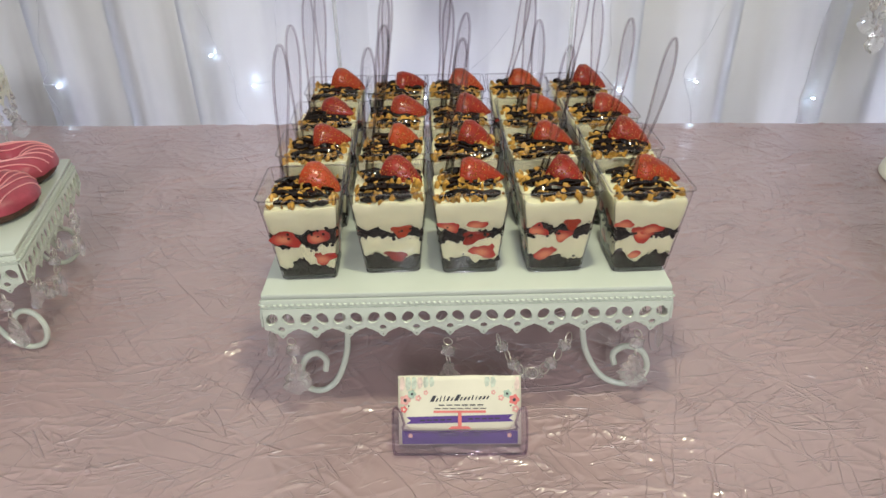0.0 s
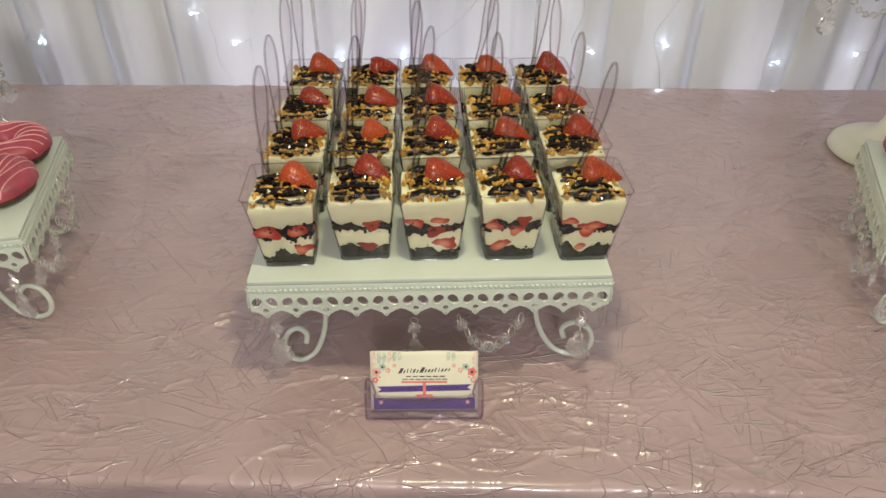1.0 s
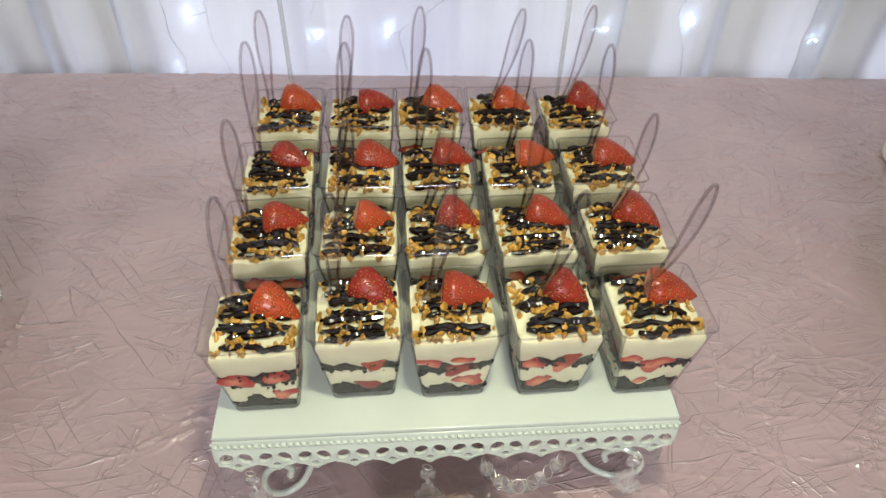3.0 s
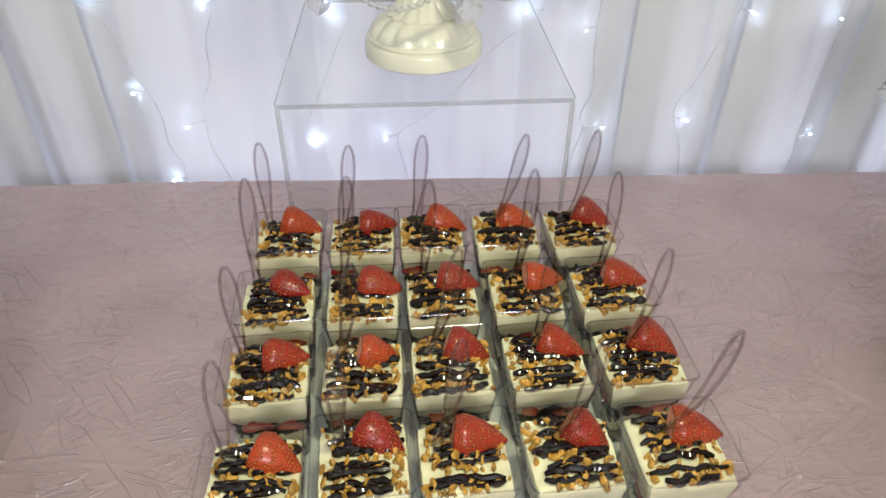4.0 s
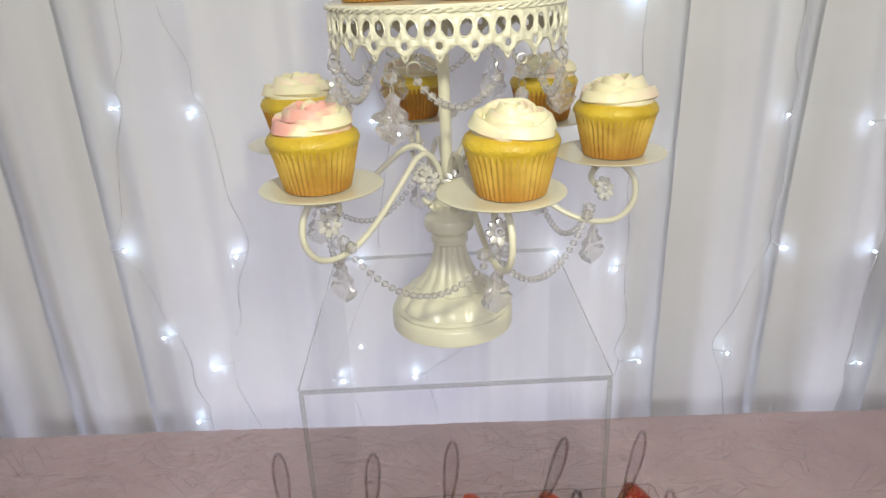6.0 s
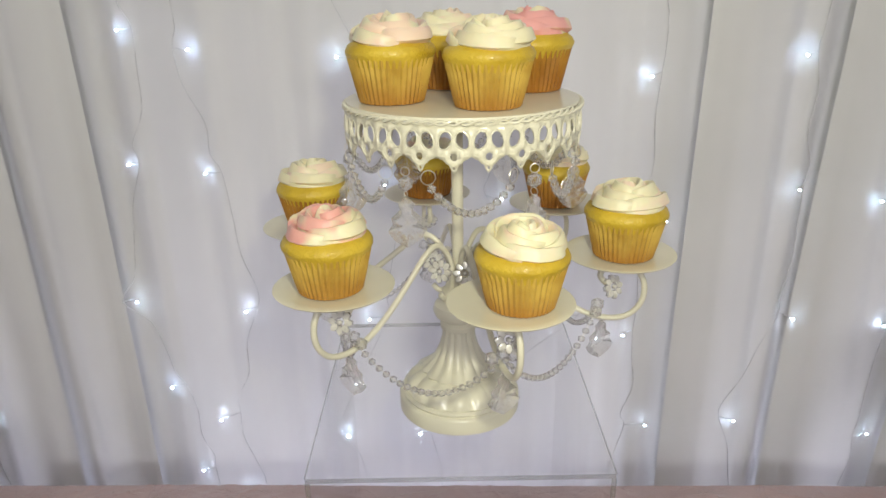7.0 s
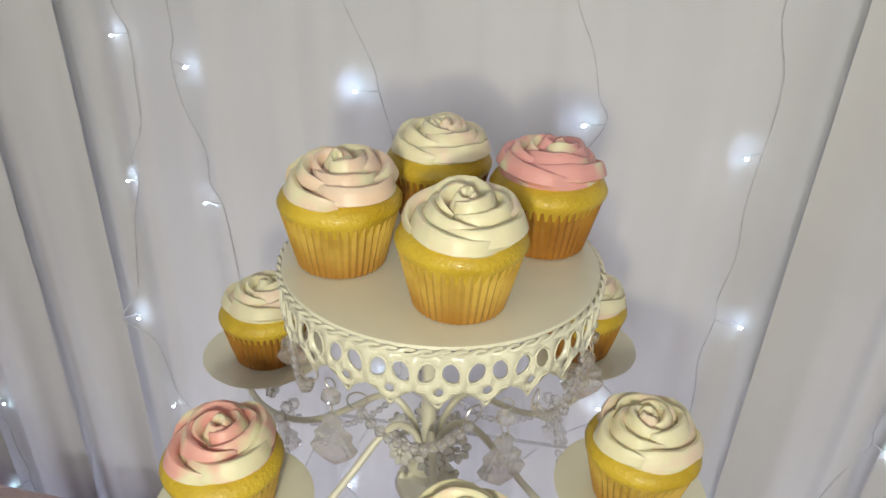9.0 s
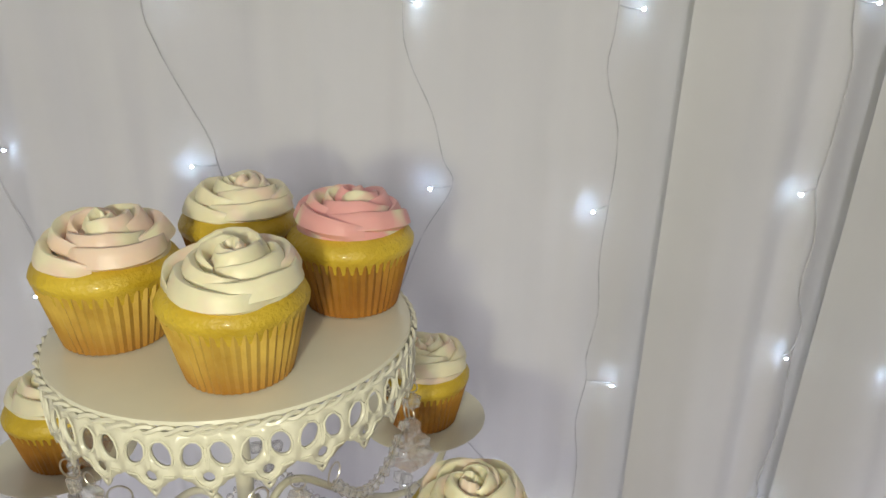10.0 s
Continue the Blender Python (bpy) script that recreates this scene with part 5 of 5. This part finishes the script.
def cupcake_tower():
    root = empty("cupcake_stand", (*TOWER, RISER_TOP))
    tagged(root, "cream metal cupcake stand with six plate arms and hanging crystals", "cupcake stand")
    o = RISER_TOP
    bm = bmesh.new()
    prof = [(0.0528, 0.0), (0.0540, 0.001), (0.0540, 0.0135), (0.0528, 0.0152), (0.0505, 0.0160), (0.0515, 0.0185), (0.0495, 0.0205)]
    add_lathe(bm, prof, 64)
    part("foot_ring", bm, M_CREAM_ENAMEL, root)
    bm = bmesh.new()
    prof = [(0.0480, 0.0195), (0.0465, 0.0230), (0.0430, 0.0285), (0.0370, 0.0330), (0.0310, 0.0355), (0.0320, 0.0375), (0.0275, 0.0410), (0.0215, 0.0480), (0.0170, 0.0580), (0.0142, 0.0690), (0.0130, 0.0765)]
    add_lathe(bm, prof, 96, wave=lambda a, z: 1 + 0.11 * abs(math.sin(7 * a + 14 * z)) ** 0.8 - 0.06 if z > 0.0215 else 1.0)
    part("fluted_base", bm, M_CREAM_ENAMEL, root, "fluted cream metal pedestal")
    bm = bmesh.new()
    prof = [(0.0130, 0.0760), (0.0160, 0.0780), (0.0160, 0.0820), (0.0130, 0.0845), (0.0140, 0.0865), (0.0205, 0.0900), (0.0222, 0.0950), (0.0205, 0.1000), (0.0150, 0.1030), (0.0135, 0.1060), (0.0140, 0.1130), (0.0090, 0.1180), (0.0070, 0.1280)]
    add_lathe(bm, prof, 48)
    part("collar", bm, M_CREAM_ENAMEL, root)
    bm = bmesh.new()
    add_tube(bm, [(0, 0, 0.126), (0, 0, TOP_Z - o - 0.002)], 0.0048, 14)
    part("post", bm, M_CREAM_ENAMEL, root)
    # the arms
    rod = [(0.0225, 0.371), (0.0165, 0.366), (0.0090, 0.371), (0.0070, 0.385), (0.0115, 0.402), (0.0240, 0.4155), (0.0380, 0.4125), (0.0560, 0.397), (0.0800, 0.377), (0.1020, 0.364), (0.1220, 0.3590), (0.1410, 0.363), (0.1520, 0.3765), (0.1530, 0.393), (0.1450, 0.4055), (0.1325, 0.4090), (0.1225, 0.4045), (0.1190, 0.3955), (0.1240, 0.3890)]
    hooks = []
    for k, ang in enumerate(ARMS):
        c, s = math.cos(radians(ang)), math.sin(radians(ang))
        arm = part("arm", bmesh.new(), M_CREAM_ENAMEL, root, "curled cream metal arm")
        bm = bmesh.new()
        add_tube(bm, smooth_path([(r * c, r * s, z - o) for r, z in rod], 5), 0.0024, 10)
        bm.to_mesh(arm.data)
        bm.free()
        arm.data.shade_smooth()
        bm = bmesh.new()
        add_lathe(bm, [(0.0, -0.0060), (0.008, -0.0060), (0.009, -0.0035), (0.034, -0.0022), (0.0425, 0.0), (0.0432, 0.0010), (0.0415, 0.0014), (0.034, -0.0002), (0.0, -0.0004)], 56, at=(ARM_R * c, ARM_R * s, PLATE_Z - o))
        part("plate", bm, M_CREAM_ENAMEL, root, "small round cream plate")
        hook = Vector((0.1180 * c, 0.1180 * s, 0.366 - o))
        hooks.append(hook)
        for at, facing in (((0.1290 * c, 0.1290 * s, 0.3870 - o), (c * 0.6, s * 0.6 - 0.7, 0.35)), ((0.0215 * c, 0.0215 * s, 0.392 - o), (c * 0.5 + 0.3 * s, s * 0.5 - 0.7, 0.45))):
            bm, metal = bmesh.new(), bmesh.new()
            crystal_flower(bm, metal, at, 0.0105, facing)
            fl = part("crystal_flower", bm, M_CRYSTAL, root, "clear crystal flower with silver petals", smooth=False)
            part("petal_setting", metal, M_FOIL, fl)
        for q in range(3):
            bm = bmesh.new()
            add_ball(bm, hook + Vector((-s * 0.008 * (q - 1), c * 0.008 * (q - 1), 0.004 - 0.003 * abs(q - 1))), 0.0055, 1)
            part("crystal_bead", bm, M_CRYSTAL, root, smooth=False)
        drop_pendant(root, hook + Vector((c * 0.004, s * 0.004, -0.006)), 0, 0.035, 0.55 * math.sin(2.1 * k + 0.5))
    for k in range(6):
        bead_swag(root, hooks[k], hooks[(k + 1) % 6], 0.037, 21, 0.0033)
    # top plate with a roped rim, lace and crystals
    R = 0.0905
    lower = set(root.children)
    bm = bmesh.new()
    add_lathe(bm, [(0.0, TOP_Z - o - 0.004), (R - 0.002, TOP_Z - o - 0.004), (R, TOP_Z - o - 0.002), (R - 0.0006, TOP_Z - o - 0.0004), (R - 0.004, TOP_Z - o), (0.0, TOP_Z - o)], 96)
    part("top_plate", bm, M_CREAM_ENAMEL, root, "round cream plate")
    for ph in (0.0, math.pi):
        bm = bmesh.new()
        n = 360
        add_tube(bm, [((R + 0.0012 + 0.0011 * math.cos(34 * a + ph)) * math.cos(a), (R + 0.0012 + 0.0011 * math.cos(34 * a + ph)) * math.sin(a), TOP_Z - o - 0.0035 + 0.0013 * math.sin(34 * a + ph)) for a in (2 * math.pi * k / n for k in range(n))], 0.0011, 5, closed=True)
        part("rope_rim", bm, M_CREAM_ENAMEL, root, "twisted metal rope rim")

    def place(u, v, lift=0.0):
        r = R - 0.0005 + 0.0015 * math.sin(-v * 100) + lift
        return r * math.cos(u / R), r * math.sin(u / R), TOP_Z - o - 0.005 + v

    thicken(part("lace_border", lace(place, 2 * math.pi * R, 0.033, 24), M_CREAM_ENAMEL, root, "pierced cream metal border"), 0.0013)
    part("lace_relief", lace_relief(place, 2 * math.pi * R, 0.033, 24), M_CREAM_ENAMEL, root)
    low = TOP_Z - o - 0.0375
    for k in range(6):
        a0, a1 = radians(-90 + 60 * k - 19), radians(-90 + 60 * k + 19)
        p0, p1 = Vector((R * math.cos(a0), R * math.sin(a0), low)), Vector((R * math.cos(a1), R * math.sin(a1), low))
        for p, a in ((p0, a0), (p1, a1)):
            bm = bmesh.new()
            add_ring(bm, p - Vector((0, 0, 0.004)), 0.0052, 0.00045, (math.cos(a + 0.5), math.sin(a + 0.5), 0))
            part("hanging_ring", bm, M_SILVER, root)
        bead_swag(root, p0 - Vector((0, 0, 0.009)), p1 - Vector((0, 0, 0.009)), 0.022, 13, 0.0036)
        am = radians(-90 + 60 * k + 30)
        drop_pendant(root, (R * math.cos(am), R * math.sin(am), low + 0.002), 1, 0.038, 0.45 * math.sin(1.7 * k + 1.0), 0.0062)
    # the upper plate is screwed on a little off the post's middle
    for ob in set(root.children) - lower:
        ob.location.x += 0.0045
    for k, ang in enumerate(ARMS):
        c, s = math.cos(radians(ang)), math.sin(radians(ang))
        tint = (0, 0, 0, 0, 0, 3)[k]
        off = ((0.0065, -0.002), (0.002, -0.002), (0, 0), (0, 0), (0.003, 0.0), (-0.002, -0.002))[k]
        # rear arms 2 to 4: their shade is put into the case colour
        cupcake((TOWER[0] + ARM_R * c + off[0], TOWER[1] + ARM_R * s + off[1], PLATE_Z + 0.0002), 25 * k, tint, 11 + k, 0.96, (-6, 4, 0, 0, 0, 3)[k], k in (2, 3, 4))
    # brown is the pink one's own case colour; on k 2 it stands for shade
    for (x, y), tint, k, sc in (((0.0475, 0.803), 0, 0, 1.0), ((-0.0220, 0.834), 1, 1, 1.02), ((0.022, 0.903), 0, 2, 1.0), ((0.0890, 0.877), 2, 3, 1.02)):
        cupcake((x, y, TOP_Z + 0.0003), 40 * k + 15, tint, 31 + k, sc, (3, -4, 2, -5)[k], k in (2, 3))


cupcake_tower()


# ---- neighbouring stands ----
def doughnut(at, rz, seed):
    root = empty("doughnut", at, rz)
    tagged(root, "chocolate doughnut with pink icing and pale drizzled stripes", "doughnut", group="iced doughnuts")
    R, r = 0.024, 0.0155

    def torus(bm, keep, grow, flat):
        loops = []
        for k in range(40):
            a = 2 * math.pi * k / 40
            ring = []
            for q in range(keep[2]):
                b = radians(keep[0] + (keep[1] - keep[0]) * q / (keep[2] - 1))
                rr = r + grow + 0.0006 * noise.noise((a * 2, q, seed))
                drip = 0.0
                if grow and q in (0, keep[2] - 1):
                    drip = 0.002 * noise.noise((a * 3, q * 5, seed))
                ring.append(((R + rr * math.cos(b)) * math.cos(a), (R + rr * math.cos(b)) * math.sin(a), rr * flat * math.sin(b) + drip))
            loops.append(ring)
        loops.append(loops[0])
        rings = [[bm.verts.new(p) for p in ring] for ring in loops[:-1]]
        n = len(rings[0])
        for i in range(40):
            ra, rb = rings[i], rings[(i + 1) % 40]
            for q in range(n - 1):
                bm.faces.new((ra[q], ra[q + 1], rb[q + 1], rb[q]))
        return rings

    bm = bmesh.new()
    torus(bm, (-180, 180, 21), 0.0, 0.85)
    bmesh.ops.remove_doubles(bm, verts=bm.verts[:], dist=1e-5)
    part("dough_ring", bm, M_DOUGH, root).location = (0, 0, 0.0132)
    bm = bmesh.new()
    torus(bm, (-8, 188, 15), 0.0011, 0.85)
    icing = part("icing", bm, M_ICING, root, "glossy pink icing")
    icing.location = (0, 0, 0.0132)
    bm = bmesh.new()
    for k in range(8):
        y = -0.032 + 0.064 * k / 7
        pts = []
        for q in range(25):
            x = -0.038 + 0.076 * q / 24
            d = math.hypot(x, y + 0.10 * x)
            hgt = (r + 0.0013) ** 2 - (d - R) ** 2
            if hgt > 0:
                pts.append((x, y + 0.10 * x, 0.85 * math.sqrt(hgt) + 0.0003))
            elif len(pts) > 2:
                add_tube(bm, pts, 0.0007, 5)
                pts = []
            else:
                pts = []
        if len(pts) > 2:
            add_tube(bm, pts, 0.0007, 5)
    part("drizzle", bm, M_STRIPE, icing, "pale pink stripes")
    return root


dessert_stand(0.27, 0.19, (-0.487, 0.563), 10.6, "white enamelled lace stand carrying pink doughnuts", False)
for x, y, a in ((-0.402, 0.632, 20), (-0.387, 0.562, 70), (-0.455, 0.62, 140), (-0.47, 0.545, 30), (-0.53, 0.60, 10)):
    doughnut((x, y, STAND_Z + 0.0004), a, x * 50)
dessert_stand(0.27, 0.19, (0.578, 0.500), -21.0, "white enamelled lace stand carrying pink doughnuts", False)
for x, y, a in ((0.517, 0.585, 20), (0.50, 0.50, 70), (0.58, 0.56, 140), (0.57, 0.47, 30), (0.65, 0.52, 10)):
    doughnut((x, y, STAND_Z + 0.0004), a, x * 50)


def pedestal_stand(at, plate_r, plate_z, label):
    root = empty("pedestal_stand", (*at, 0.0015))
    tagged(root, label, "cake stand", group="pedestal stands")
    bm = bmesh.new()
    add_lathe(bm, [(0.066, 0.0), (0.068, 0.002), (0.066, 0.010), (0.058, 0.016), (0.040, 0.022), (0.022, 0.030), (0.013, 0.045), (0.010, 0.070), (0.014, 0.085), (0.010, 0.095), (0.009, plate_z - 0.004)], 56)
    part("foot", bm, M_CREAM_ENAMEL, root, "round cream metal foot")
    bm = bmesh.new()
    add_lathe(bm, [(0.0, plate_z - 0.004), (plate_r - 0.001, plate_z - 0.004), (plate_r, plate_z - 0.002), (plate_r - 0.001, plate_z), (0.0, plate_z)], 72)
    part("plate", bm, M_CREAM_ENAMEL, root)
    place = lambda u, v: (plate_r * math.cos(u / plate_r), plate_r * math.sin(u / plate_r), plate_z - 0.004 + v)
    thicken(part("lace_border", lace(place, 2 * math.pi * plate_r, 0.030, round(2 * math.pi * plate_r / UNIT)), M_CREAM_ENAMEL, root, smooth=False), 0.0013)
    low = plate_z - 0.035
    for k in range(8):
        a0, a1 = 2 * math.pi * k / 8 + 0.1, 2 * math.pi * (k + 1) / 8 - 0.15
        p0, p1 = (plate_r * math.cos(a0), plate_r * math.sin(a0), low), (plate_r * math.cos(a1), plate_r * math.sin(a1), low)
        bead_swag(root, p0, p1, 0.026, 7, 0.0045, rings=True)
        am = a1 + 0.12
        drop_pendant(root, (plate_r * math.cos(am), plate_r * math.sin(am), low + 0.003), 2, 0.034, am, 0.0055)
    return root


pedestal_stand((0.632, 0.800), 0.13, 0.262, "cream round pedestal stand with lace border and crystal chains")
pedestal_stand((-0.640, 0.815), 0.13, 0.150, "cream round pedestal stand with lace border and crystal chains")
